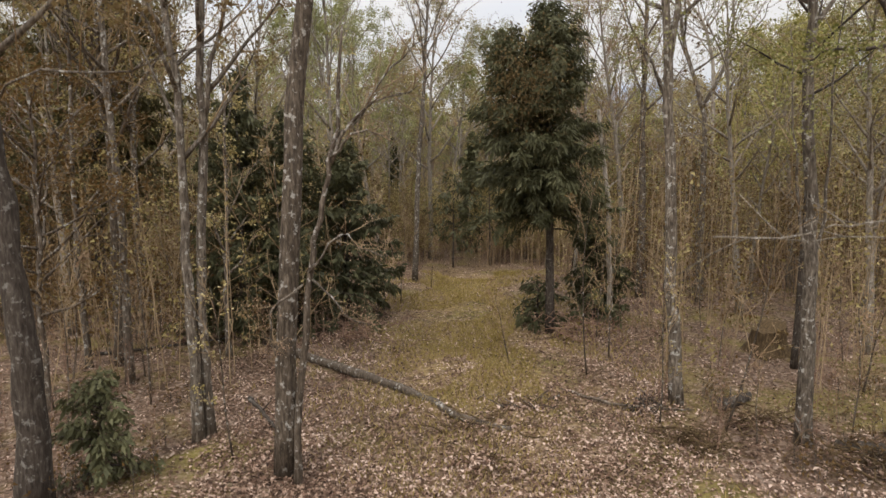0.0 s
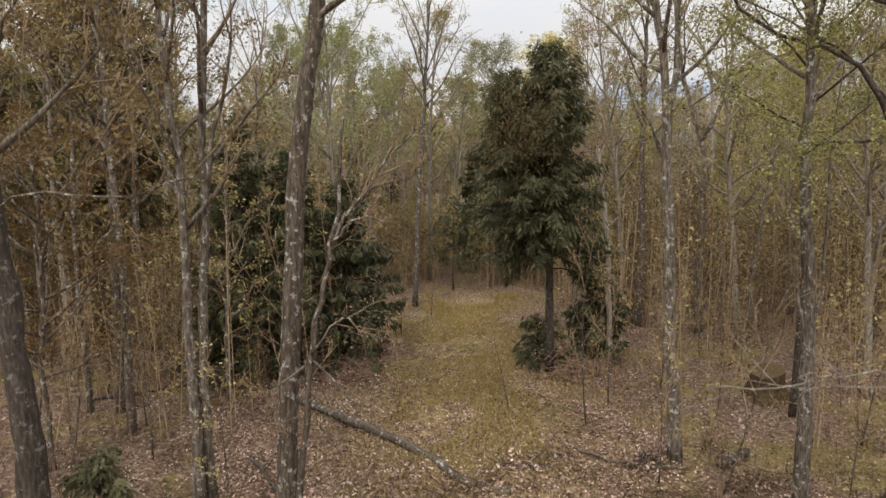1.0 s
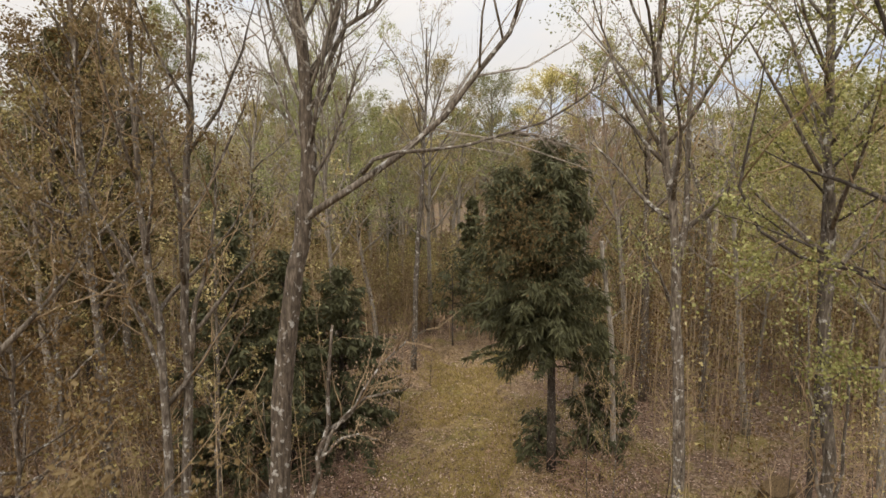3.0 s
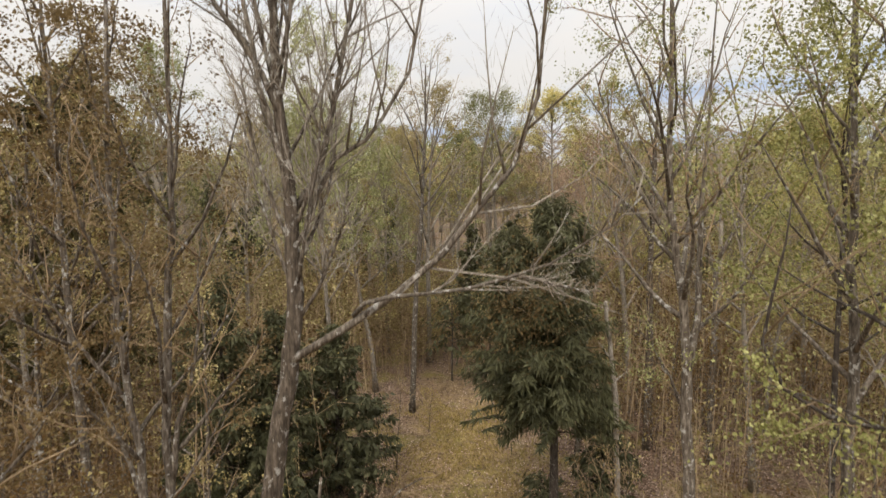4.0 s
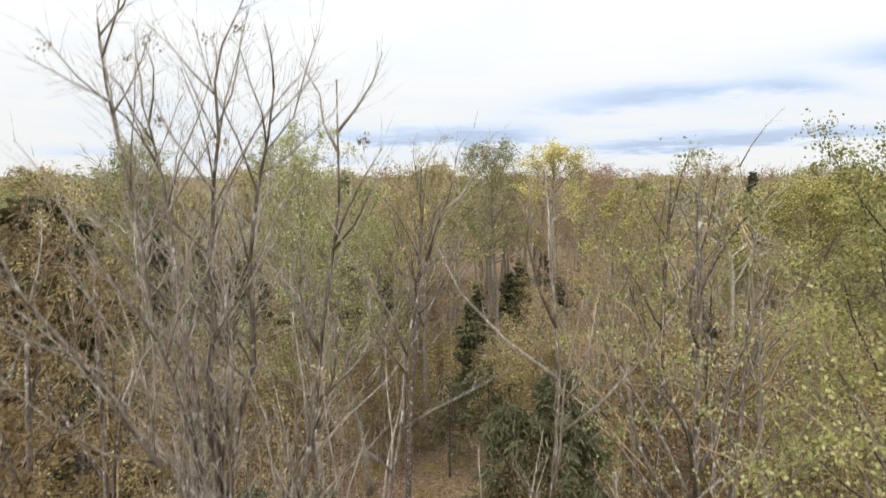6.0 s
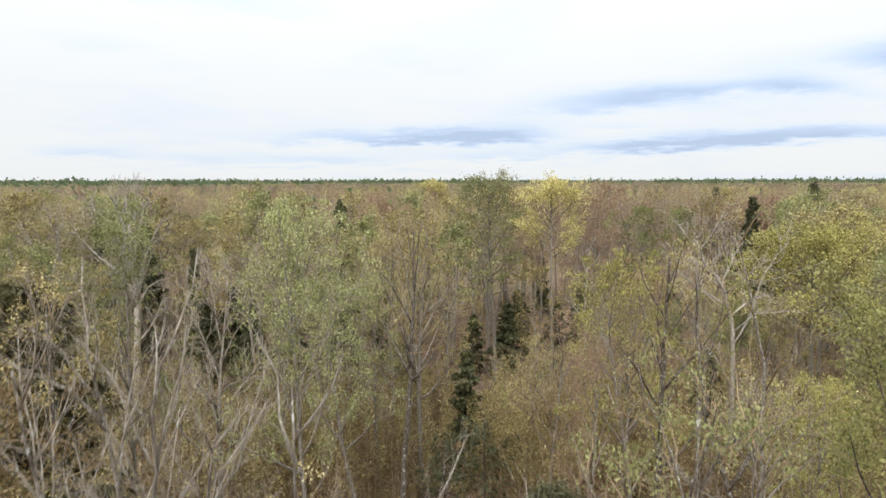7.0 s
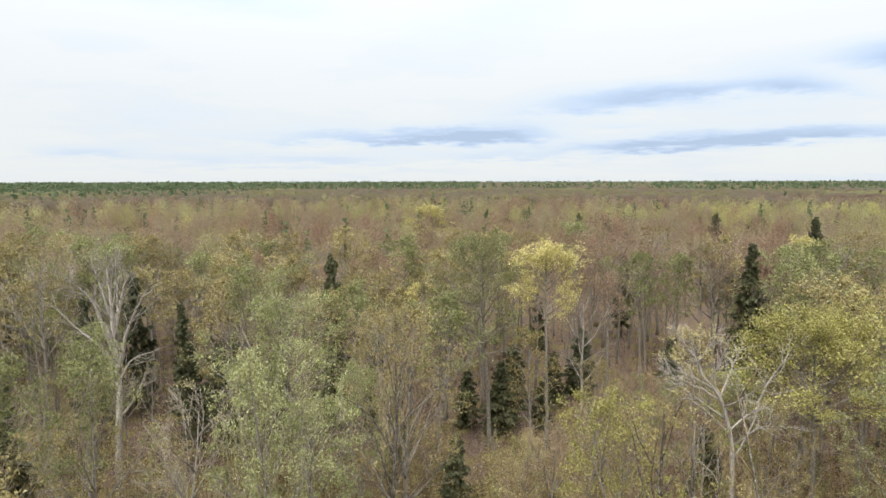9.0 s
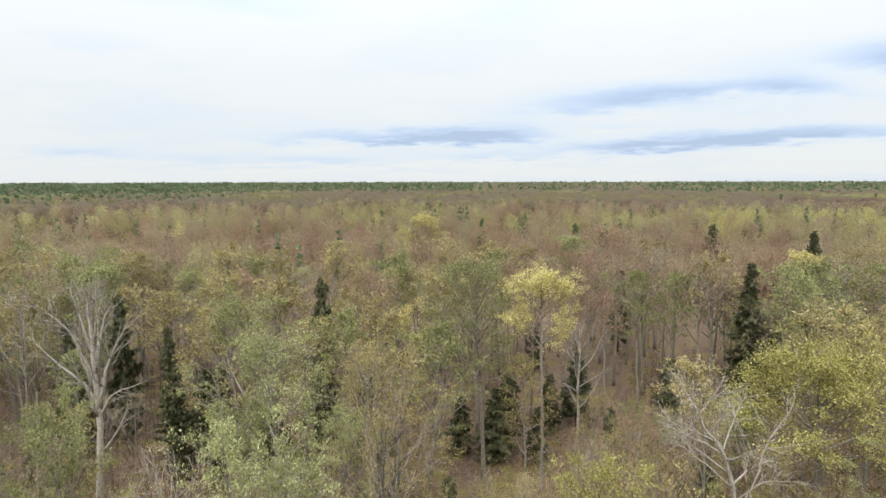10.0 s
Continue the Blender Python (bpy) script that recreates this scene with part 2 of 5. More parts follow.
def ground_material():
    m, t, b = shader("leaf_litter_ground", 0.95)
    geo = t.nodes.new("ShaderNodeNewGeometry")
    pos = geo.outputs["Position"]
    sp = t.nodes.new("ShaderNodeSeparateXYZ")
    t.links.new(pos, sp.inputs[0])
    cell = node(t, "ShaderNodeTexVoronoi", Scale=13.0)
    t.links.new(pos, cell.inputs["Vector"])
    wide = node(t, "ShaderNodeTexNoise", Scale=0.35, Detail=5.0, Roughness=0.6)
    t.links.new(pos, wide.inputs["Vector"])
    mid = node(t, "ShaderNodeTexNoise", Scale=2.6, Detail=6.0, Roughness=0.7)
    t.links.new(pos, mid.inputs["Vector"])
    sc = t.nodes.new("ShaderNodeSeparateColor")
    t.links.new(cell.outputs["Color"], sc.inputs[0])
    leaf = ramp(t, sc.outputs[0], [(0.0, (0.046, 0.026, 0.017)), (0.35, (0.137, 0.089, 0.058)), (0.7, (0.250, 0.174, 0.124)), (1.0, (0.406, 0.316, 0.260))])
    soil = ramp(t, mid.outputs[0], [(0.3, (0.060, 0.035, 0.023)), (0.6, (0.134, 0.087, 0.056)), (0.8, (0.204, 0.142, 0.098))])
    col = blend(t, 0.5, leaf, soil)
    # mossy grass along the old track
    off = calc(t, "ABSOLUTE", calc(t, "SUBTRACT", sp.outputs[0], 1.15))
    off = calc(t, "ADD", off, calc(t, "MULTIPLY_ADD", wide.outputs[0], 5.0, -2.5))
    strip = t.nodes.new("ShaderNodeMapRange")
    strip.interpolation_type = "SMOOTHSTEP"
    for i, v in ((1, 4.0), (2, 0.4), (3, 0.0), (4, 1.0)):
        strip.inputs[i].default_value = v
    t.links.new(off, strip.inputs[0])
    near = t.nodes.new("ShaderNodeMapRange")
    for i, v in ((1, 38.0), (2, 28.0), (3, 0.0), (4, 1.0)):
        near.inputs[i].default_value = v
    t.links.new(sp.outputs[1], near.inputs[0])
    fore = t.nodes.new("ShaderNodeMapRange")
    for i, v in ((1, 10.0), (2, 14.5), (3, 0.3), (4, 1.0)):
        fore.inputs[i].default_value = v
    t.links.new(sp.outputs[1], fore.inputs[0])
    grass = ramp(t, mid.outputs[0], [(0.3, (0.170, 0.119, 0.033)), (0.55, (0.339, 0.249, 0.086)), (0.75, (0.444, 0.337, 0.162))])
    moss = ramp(t, wide.outputs[0], [(0.50, (0, 0, 0)), (0.62, (1, 1, 1))])
    fac = calc(t, "MULTIPLY", calc(t, "MULTIPLY", strip.outputs[0], near.outputs[0]), fore.outputs[0])
    tuft = ramp(t, mid.outputs[0], [(0.38, (0.25, 0.25, 0.25)), (0.58, (1, 1, 1))])
    fac = calc(t, "MAXIMUM", calc(t, "MULTIPLY", calc(t, "MULTIPLY", fac, 0.72), tuft), calc(t, "MULTIPLY", moss, 0.3))
    col = blend(t, fac, col, grass)
    green = ramp(t, mid.outputs[0], [(0.35, (0.080, 0.074, 0.015)), (0.65, (0.203, 0.179, 0.038))])
    col = blend(t, calc(t, "MULTIPLY", moss, 0.55), col, green)
    t.links.new(col, b.inputs["Base Color"])
    bump = node(t, "ShaderNodeBump", Strength=0.8, Distance=0.05)
    t.links.new(cell.outputs["Distance"], bump.inputs["Height"])
    t.links.new(bump.outputs[0], b.inputs["Normal"])
    return m


GROUND = ground_material()

# ---- mesh helpers ----
RNG = np.random.default_rng(11)
UP = np.array((0.0, 0.0, 1.0))


class Soup:
    """Vertices and faces that become one mesh."""

    def __init__(self):
        self.v, self.f, self.n = [], [], 0

    def add(self, verts, faces):
        self.v.append(verts)
        self.f.extend((np.asarray(faces) + self.n).tolist())
        self.n += len(verts)

    def mesh(self, name, material, smooth=True):
        me = bpy.data.meshes.new(name)
        me.from_pydata(np.concatenate(self.v).tolist() if self.v else [], [], self.f)
        me.materials.append(material)
        if smooth:
            me.shade_smooth()
        return me


def part(name, soup, material, parent, label="", smooth=True):
    ob = new(name, soup.mesh(name, material, smooth))
    ob.parent = parent
    if label:
        tagged(ob, label)
    return ob


def unit(v):
    return v / (np.linalg.norm(v, axis=-1, keepdims=True) + 1e-9)


def tube(soup, pts, rads, sides):
    """A tapered, capped tube along points."""
    pts, rads = np.asarray(pts, float), np.asarray(rads, float)
    n = len(pts)
    tan = unit(np.gradient(pts, axis=0))
    ref = np.array((1.0, 0.0, 0.0)) if abs(tan[0][0]) < 0.8 else np.array((0.0, 1.0, 0.0))
    u = unit(np.cross(tan, ref))
    w = np.cross(tan, u)
    ang = np.arange(sides) * 2 * np.pi / sides
    ring = u[:, None] * np.cos(ang)[None, :, None] + w[:, None] * np.sin(ang)[None, :, None]
    verts = (pts[:, None] + ring * rads[:, None, None]).reshape(-1, 3)
    faces = [(i * sides + j, i * sides + (j + 1) % sides, (i + 1) * sides + (j + 1) % sides, (i + 1) * sides + j)
             for i in range(n - 1) for j in range(sides)]
    soup.add(verts, faces)
    soup.f.append(list(range(soup.n - sides, soup.n)))
    soup.f.append(list(range(soup.n - n * sides, soup.n - (n - 1) * sides))[::-1])


def spikes(soup, a, b, width):
    """Three-sided thorns from points a to points b."""
    m = len(a)
    if not m:
        return
    d = unit(b - a)
    u = unit(np.cross(d, RNG.normal(size=(m, 3))))
    w = np.cross(d, u)
    wd = np.broadcast_to(width, (m,))[:, None]
    verts = np.stack([a + u * wd, a + (-0.5 * u + 0.87 * w) * wd, a + (-0.5 * u - 0.87 * w) * wd, b], 1).reshape(-1, 3)
    k = np.arange(m)[:, None] * 4
    soup.add(verts, np.concatenate([k + (0, 1, 3), k + (1, 2, 3), k + (2, 0, 3)]))


def ribbons(soup, a, b, width):
    """Flat thorns, one face each, for twigs seen from afar."""
    u = unit(np.cross(b - a, RNG.normal(size=a.shape))) * np.broadcast_to(width, (len(a),))[:, None]
    soup.add(np.stack([a - u, a + u, b], 1).reshape(-1, 3), np.arange(len(a))[:, None] * 3 + np.arange(3))


def flakes(soup, c, size, flat=0.0, hang=0.0, aspect=0.6, plain=False):
    """Small pointed leaves, turned at random."""
    m = len(c)
    if not m:
        return
    nrm = RNG.normal(size=(m, 3))
    nrm[:, 2] += flat * np.sign(nrm[:, 2] + 1e-6) * 3
    nrm = unit(nrm)
    u = unit(np.cross(nrm, RNG.normal(size=(m, 3))))
    u[:, 2] -= hang
    u = unit(u)
    w = np.cross(nrm, u)
    s = (size * RNG.uniform(0.6, 1.4, m))[:, None]
    if plain:
        soup.add(np.stack([c - u * s * 0.5 - w * s * 0.35 * aspect, c - u * s * 0.3 + w * s * 0.5 * aspect, c + u * s * 0.6], 1).reshape(-1, 3), np.arange(m)[:, None] * 3 + np.arange(3))
        return
    lift_ = nrm * s * 0.15
    verts = np.stack([c - u * s * 0.5, c + w * s * 0.5 * aspect + lift_, c + u * s * 0.5, c - w * s * 0.5 * aspect + lift_], 1).reshape(-1, 3)
    soup.add(verts, np.arange(m)[:, None] * 4 + np.arange(4))


def bend(start, way, length, n, wig=0.12, rise_=0.05):
    """A wandering line that slowly turns upwards."""
    pts, d = [np.asarray(start, float)], unit(np.asarray(way, float))
    for _ in range(n):
        d = unit(d + RNG.normal(size=3) * wig + UP * rise_)
        pts.append(pts[-1] + d * length / n)
    return np.array(pts)


def along(pts, t):
    t = np.asarray(t) * (len(pts) - 1)
    i = np.clip(t.astype(int), 0, len(pts) - 2)
    f = (t - i)[..., None]
    return pts[i] * (1 - f) + pts[i + 1] * f, unit(pts[i + 1] - pts[i])


def smooth_line(knots, n):
    """A Catmull-Rom line through a few knots."""
    k = np.asarray(knots, float)
    k = np.concatenate([[2 * k[0] - k[1]], k, [2 * k[-1] - k[-2]]])
    out = []
    for s in np.linspace(0, len(k) - 3 - 1e-6, n):
        i, f = int(s), s - int(s)
        p0, p1, p2, p3 = k[i:i + 4]
        out.append(0.5 * (2 * p1 + (p2 - p0) * f + (2 * p0 - 5 * p1 + 4 * p2 - p3) * f * f + (3 * p1 - p0 - 3 * p2 + p3) * f ** 3))
    return np.array(out)


def offshoots(path, count, lo, hi, angle, length, n, wig, rise_, flat=0.0):
    """Side branches of a line, shorter towards its tip."""
    out = []
    for i in range(count):
        t = lo + (hi - lo) * (i + RNG.uniform(0, 1)) / count
        p, d = along(path, np.array(t))
        side_ = RNG.normal(size=3)
        side_[2] *= 1 - flat
        side_ = unit(np.cross(d, side_)) if flat == 0 else unit(side_ - d * (side_ @ d))
        a = radians(angle * RNG.uniform(0.7, 1.3))
        way = d * math.cos(a) + side_ * math.sin(a)
        ln = length * RNG.uniform(0.6, 1.25) * (1.15 - 0.6 * (t - lo) / max(hi - lo, 1e-3))
        out.append(bend(p, way, ln, n, wig, rise_))
    return out


def taper(n, r0, r1, power=1.0):
    return r1 + (r0 - r1) * (1 - np.linspace(0, 1, n)) ** power


def clothe(limbs, subs, twigs, leaves_n, leaf, fine_, hang=0.0, spread=0.16, twig_w=0.006, twig_len=0.7, rise_=0.06, sub_len=0.42, plain=False):
    """Branches, twigs and leaves on the given limbs: three soups."""
    s_br, s_tw, s_lf = Soup(), Soup(), Soup()
    tips = []
    for line, r in limbs:
        size = np.linalg.norm(line[-1] - line[0])
        kids = offshoots(line, subs, 0.25, 1.0, 42, size * sub_len, 3, 0.16, rise_)
        for kid in kids:
            if fine_:
                tube(s_br, kid, taper(len(kid), max(r * 0.38, 0.008), 0.004), 3)
            else:
                spikes(s_br, kid[:1], kid[3:], max(r * 0.3, 0.012))
            ln = np.linalg.norm(kid[-1] - kid[0])
            for tw in offshoots(kid, twigs, 0.15, 1.0, 38, min(ln * 0.55, twig_len), 2, 0.14, rise_):
                tips.append(tw)
        tips.append(line[-3:])
    tips = np.array(tips)
    if fine_ and not plain:
        spikes(s_tw, tips[:, 0], tips[:, 1], twig_w)
        spikes(s_tw, tips[:, 1], tips[:, 2], twig_w * 0.7)
    elif fine_:
        spikes(s_tw, tips[:, 0], tips[:, 2], twig_w)
    else:
        ribbons(s_tw, tips[:, 0], tips[:, 2], twig_w)
    if leaves_n:
        # leaves in loose tufts, with gaps between
        tufts = max(leaves_n // 24, 20)
        pick = RNG.integers(0, len(tips), tufts)
        f = RNG.uniform(0.35, 1.05, tufts)[:, None]
        mid = tips[pick, 0] * (1 - f) + tips[pick, 2] * f
        of = RNG.integers(0, tufts, leaves_n)
        c = mid[of] + RNG.normal(size=(leaves_n, 3)) * (spread * RNG.uniform(0.5, 1.3, tufts)[of])[:, None] * (1, 1, 0.7)
        flakes(s_lf, c, leaf, flat=0.12, hang=hang, aspect=0.75, plain=plain)
    return s_br, s_tw, s_lf


def thing(name, at, label, category, group="", turn=0.0, scale=1.0):
    ob = new(name)
    ob.empty_display_size = 0.2
    ob.location, ob.rotation_euler = at, (0, 0, turn)
    ob.scale = (scale, scale, scale)
    return tagged(ob, label, category, group)


def ground_z(x, y):
    """Gentle lumps of the forest floor."""
    x, y = np.asarray(x, float), np.asarray(y, float)
    fade = np.exp(-((np.hypot(x, y - 25) / 90.0) ** 2))
    return fade * (0.10 * np.sin(x * 0.55 + 1.0) * np.cos(y * 0.47) + 0.05 * np.sin(x * 1.7 + y * 1.3) + 0.04 * np.cos(x * 2.3 - y * 1.9))

# ---- the forest floor: one sheet out to the horizon ----


def spaced(lo, hi, step, far):
    a = np.arange(lo, hi + 1e-6, step)
    out, s = [hi], step
    while out[-1] < far:
        s *= 1.35
        out.append(out[-1] + s)
    back, s = [lo], step
    while back[-1] > -far:
        s *= 1.35
        back.append(back[-1] - s)
    return np.array(back[:0:-1] + a.tolist() + out[1:])


def build_ground():
    xs, ys = spaced(-32, 32, 0.6, 4600), spaced(2, 56, 0.6, 4600)
    gx, gy = np.meshgrid(xs, ys)
    z = ground_z(gx, gy) + np.where(np.hypot(gx, gy - 25) < 60, RNG.normal(size=gx.shape) * 0.025, 0)
    s = Soup()
    i = np.arange(len(ys) - 1)[:, None] * len(xs) + np.arange(len(xs) - 1)
    i = i.ravel()[:, None]
    s.add(np.stack([gx, gy, z], -1).reshape(-1, 3), i + np.array((0, 1, len(xs) + 1, len(xs))))
    ob = new("ground", s.mesh("ground", GROUND))
    tagged(ob, "leaf-littered forest floor with a mossy grass track", "ground", kind="structure")


build_ground()

# ---- tree kinds ----
WOOD = "trees of the wood"


def crown_limbs(trunk, r0, count, lo, reach, angle, rise_):
    """Limbs off a trunk line, longest low in the crown, set round it by the golden angle."""
    out = []
    height = trunk[-1][2]
    for i in range(count):
        t = lo + (0.97 - lo) * (i + 0.5 * RNG.uniform()) / count
        p, d = along(trunk, np.array(t))
        az = i * 2.4 + RNG.uniform(-0.4, 0.4)
        q = (t - lo) / (0.97 - lo)
        el = radians(angle + 28 * q + RNG.uniform(-10, 10))
        way = np.array((math.cos(az) * math.cos(el), math.sin(az) * math.cos(el), math.sin(el)))
        ln = reach * (0.55 + 0.75 * math.sin(math.pi * (0.25 + 0.65 * q))) * RNG.uniform(0.75, 1.2)
        ln = min(ln, (height * 1.06 - p[2]) / max(math.sin(el) + 0.25, 0.3) + 0.6)
        r = r0 * (1 - t) ** 0.8 * 0.5 + 0.018
        out.append((bend(p, way, ln, 6, 0.10, rise_), r))
    return out


def make_broadleaf(height, r0, lo, count, reach, angle, subs, twigs, leaves_n, leaf, leafmat, barkmat, twigmat, label,
                   fine_=False, lean=0.02, hang=0.0, spread=0.18, twig_w=0.008):
    root = thing("broadleaf_tree", (0, 0, 0), label, "tree", WOOD)
    trunk = bend((0, 0, -0.15), (RNG.normal() * lean, RNG.normal() * lean, 1), height * 0.96, 12, 0.035, 0.04)
    rad = taper(13, r0, 0.02, 0.85)
    rad[0] *= 1.35
    s = Soup()
    tube(s, trunk, rad, 8 if fine_ else 6)
    part("trunk", s, barkmat, root)
    limbs = crown_limbs(trunk, r0, count, lo, reach, angle, 0.06)
    s = Soup()
    for line, r in limbs:
        tube(s, line, taper(len(line), r, 0.008), 5 if fine_ else 3)
        if fine_:
            part("limb", s, barkmat, root)
            s = Soup()
    if not fine_:
        tagged(part("branchwork", s, barkmat, root), kind="stuff")
    br, tw, lf = clothe(limbs, subs, twigs, leaves_n, leaf, fine_, hang, spread, twig_w, plain=True, twig_len=0.9)
    br.add(np.concatenate(tw.v), tw.f)
    tagged(part("twigwork", br, twigmat, root), kind="stuff")
    if leaves_n:
        tagged(part("foliage", lf, leafmat, root, smooth=False), kind="stuff")
    return root


def grow_boughs(trunk, lo, reach, boughs, sprays, slim, size, sb, sn, full=1.0, loose=0.0):
    """Drooping boughs with needle sprays along a stem, into two soups."""
    for i in range(boughs):
        q = (i + RNG.uniform()) / boughs
        p, _ = along(trunk, np.array(lo + (0.985 - lo) * q))
        az = i * 2.4 + RNG.uniform(-0.5, 0.5)
        ln = reach * ((1 - q) ** slim * 0.9 + 0.10) * RNG.uniform(0.45, 1.2)
        if q < 0.12:
            ln *= 0.8
        el = radians(-12 + 55 * q + RNG.uniform(-16, 16))
        way = np.array((math.cos(az) * math.cos(el), math.sin(az) * math.cos(el), math.sin(el)))
        line = bend(p, way, ln, 4, 0.11, -0.03)
        tube(sb, line, taper(5, 0.012 + 0.02 * (1 - q), 0.004), 3)
        k = max(int(sprays * (0.35 + 0.65 * ln / reach)), 4)
        t = RNG.uniform(0.12, 1.0, k) ** 0.75
        c, d = along(line, t)
        c = c + RNG.normal(size=c.shape) * (loose, loose, loose * 1.3)
        side_ = unit(np.cross(d, UP)) * np.sign(RNG.normal(size=k))[:, None]
        a = RNG.uniform(0.1, 1.0, k)[:, None]
        way2 = unit(d * (1 - a * 0.6) + side_ * a + RNG.normal(size=(k, 3)) * 0.5 - UP * (0.45 + 2.0 * loose))
        sz = size * RNG.uniform(0.6, 1.35, k)[:, None] * (0.5 + 0.5 * min(1.0, ln / 1.2))
        nrm = unit(np.cross(way2, side_) + RNG.normal(size=(k, 3)) * 0.8)
        w = unit(np.cross(nrm, way2)) * sz * RNG.uniform(0.12, 0.24, k)[:, None] * full
        mid = c + way2 * sz * 0.45 - UP * sz * 0.05
        tip = c + way2 * sz - UP * sz * 0.22
        sn.add(np.stack([c, mid + w, tip, mid - w], 1).reshape(-1, 3), np.arange(k)[:, None] * 4 + np.arange(4))


def make_conifer(height, r0, lo, reach, boughs, sprays, label, name="spruce_tree", slim=1.0, size=0.34, second=None, needle=None, full=1.0, loose=0.03):
    root = thing(name, (0, 0, 0), label, "tree", WOOD)
    trunk = bend((0, 0, -0.15), (RNG.normal() * 0.01, RNG.normal() * 0.01, 1), height, 9, 0.006, 0.03)
    s = Soup()
    tube(s, trunk, taper(10, r0, 0.012, 0.9), 8)
    part("trunk", s, BARK_DARK, root)
    sb, sn = Soup(), Soup()
    grow_boughs(trunk, lo, reach, boughs, sprays, slim, size, sb, sn, full, loose)
    if second:
        # a second stem that parts from the trunk
        stem = smooth_line(second, 9)
        s = Soup()
        tube(s, stem, taper(9, r0 * 0.55, 0.012), 7)
        part("second_stem", s, BARK_DARK, root)
        grow_boughs(stem, 0.12, reach * 0.9, int(boughs * 0.7), sprays, slim, size, sb, sn, full, loose)
    tagged(part("boughwork", sb, BARK_DARK, root), kind="stuff")
    tagged(part("foliage", sn, needle or NEEDLE, root, smooth=False), kind="stuff")
    return root


def retire(ob):
    """Take a pattern thing out again once its copies stand."""
    for o in (*ob.children_recursive, ob):
        bpy.data.objects.remove(o)


# ---- the wood: copies of a few grown trees ----
KINDS = {
    "olive": (LEAF_OLIVE, BARK_LIGHT, TWIG_PALE, "tall grey-barked tree with thin olive spring foliage"),
    "green": (LEAF_GREEN, BARK_LIGHT, TWIG_PALE, "pale-barked tree with fresh light green leaves"),
    "red": (LEAF_RED, BARK_LIGHT, TWIG_RED, "maple with reddish brown buds and fine twigs"),
    "bare": (LEAF_OLIVE, BARK_LIGHT, TWIG_PALE, "nearly bare grey tree with fine upright twigs"),
    "lime": (LEAF_LIME, BARK_LIGHT, TWIG, "tree with dense yellow-green young leaves"),
    "gold": (LEAF_YELLOW, BARK_LIGHT, TWIG_PALE, "tree with a bright yellow-green spring crown"),
}
LEAVES = {"olive": 6500, "green": 9000, "red": 6500, "bare": 1500, "lime": 9000, "gold": 8500}
near_kinds, far_kinds = {}, {}
FINE = {"red": 0.62, "bare": 0.7}
for key, (lm, bm_, tm, text) in KINDS.items():
    near_kinds[key] = [make_broadleaf(16.5 + k, 0.17 + 0.02 * k, (0.56 if key == "gold" else 0.42 - 0.06 * k), 16, 3.5 + 0.5 * k, 38, 8, 7, int(LEAVES[key] * 1.35), 0.10 * FINE.get(key, 1.0), lm, bm_, tm, text, True, twig_w=0.009, spread=0.19)
                       for k in range(2 if key != "gold" else 1)]
    far_kinds[key] = [make_broadleaf(16.0 + k, 0.21, 0.47, 15, 4.2, 42, 6, 9 if key in FINE else 6, int(LEAVES[key] * 0.62), 0.185 * FINE.get(key, 1.0), lm, bm_, tm, text, False, twig_w=0.016, spread=0.26)
                      for k in range(2 if key != "gold" else 1)]
conifer_kinds = [make_conifer(14.0, 0.17, 0.16, 2.7, 95, 75, "dark green spruce with drooping boughs", size=0.50, slim=0.7, full=1.55),
                 make_conifer(11.0, 0.15, 0.10, 2.4, 85, 75, "dark green spruce with drooping boughs", size=0.5, slim=0.65, full=1.55)]

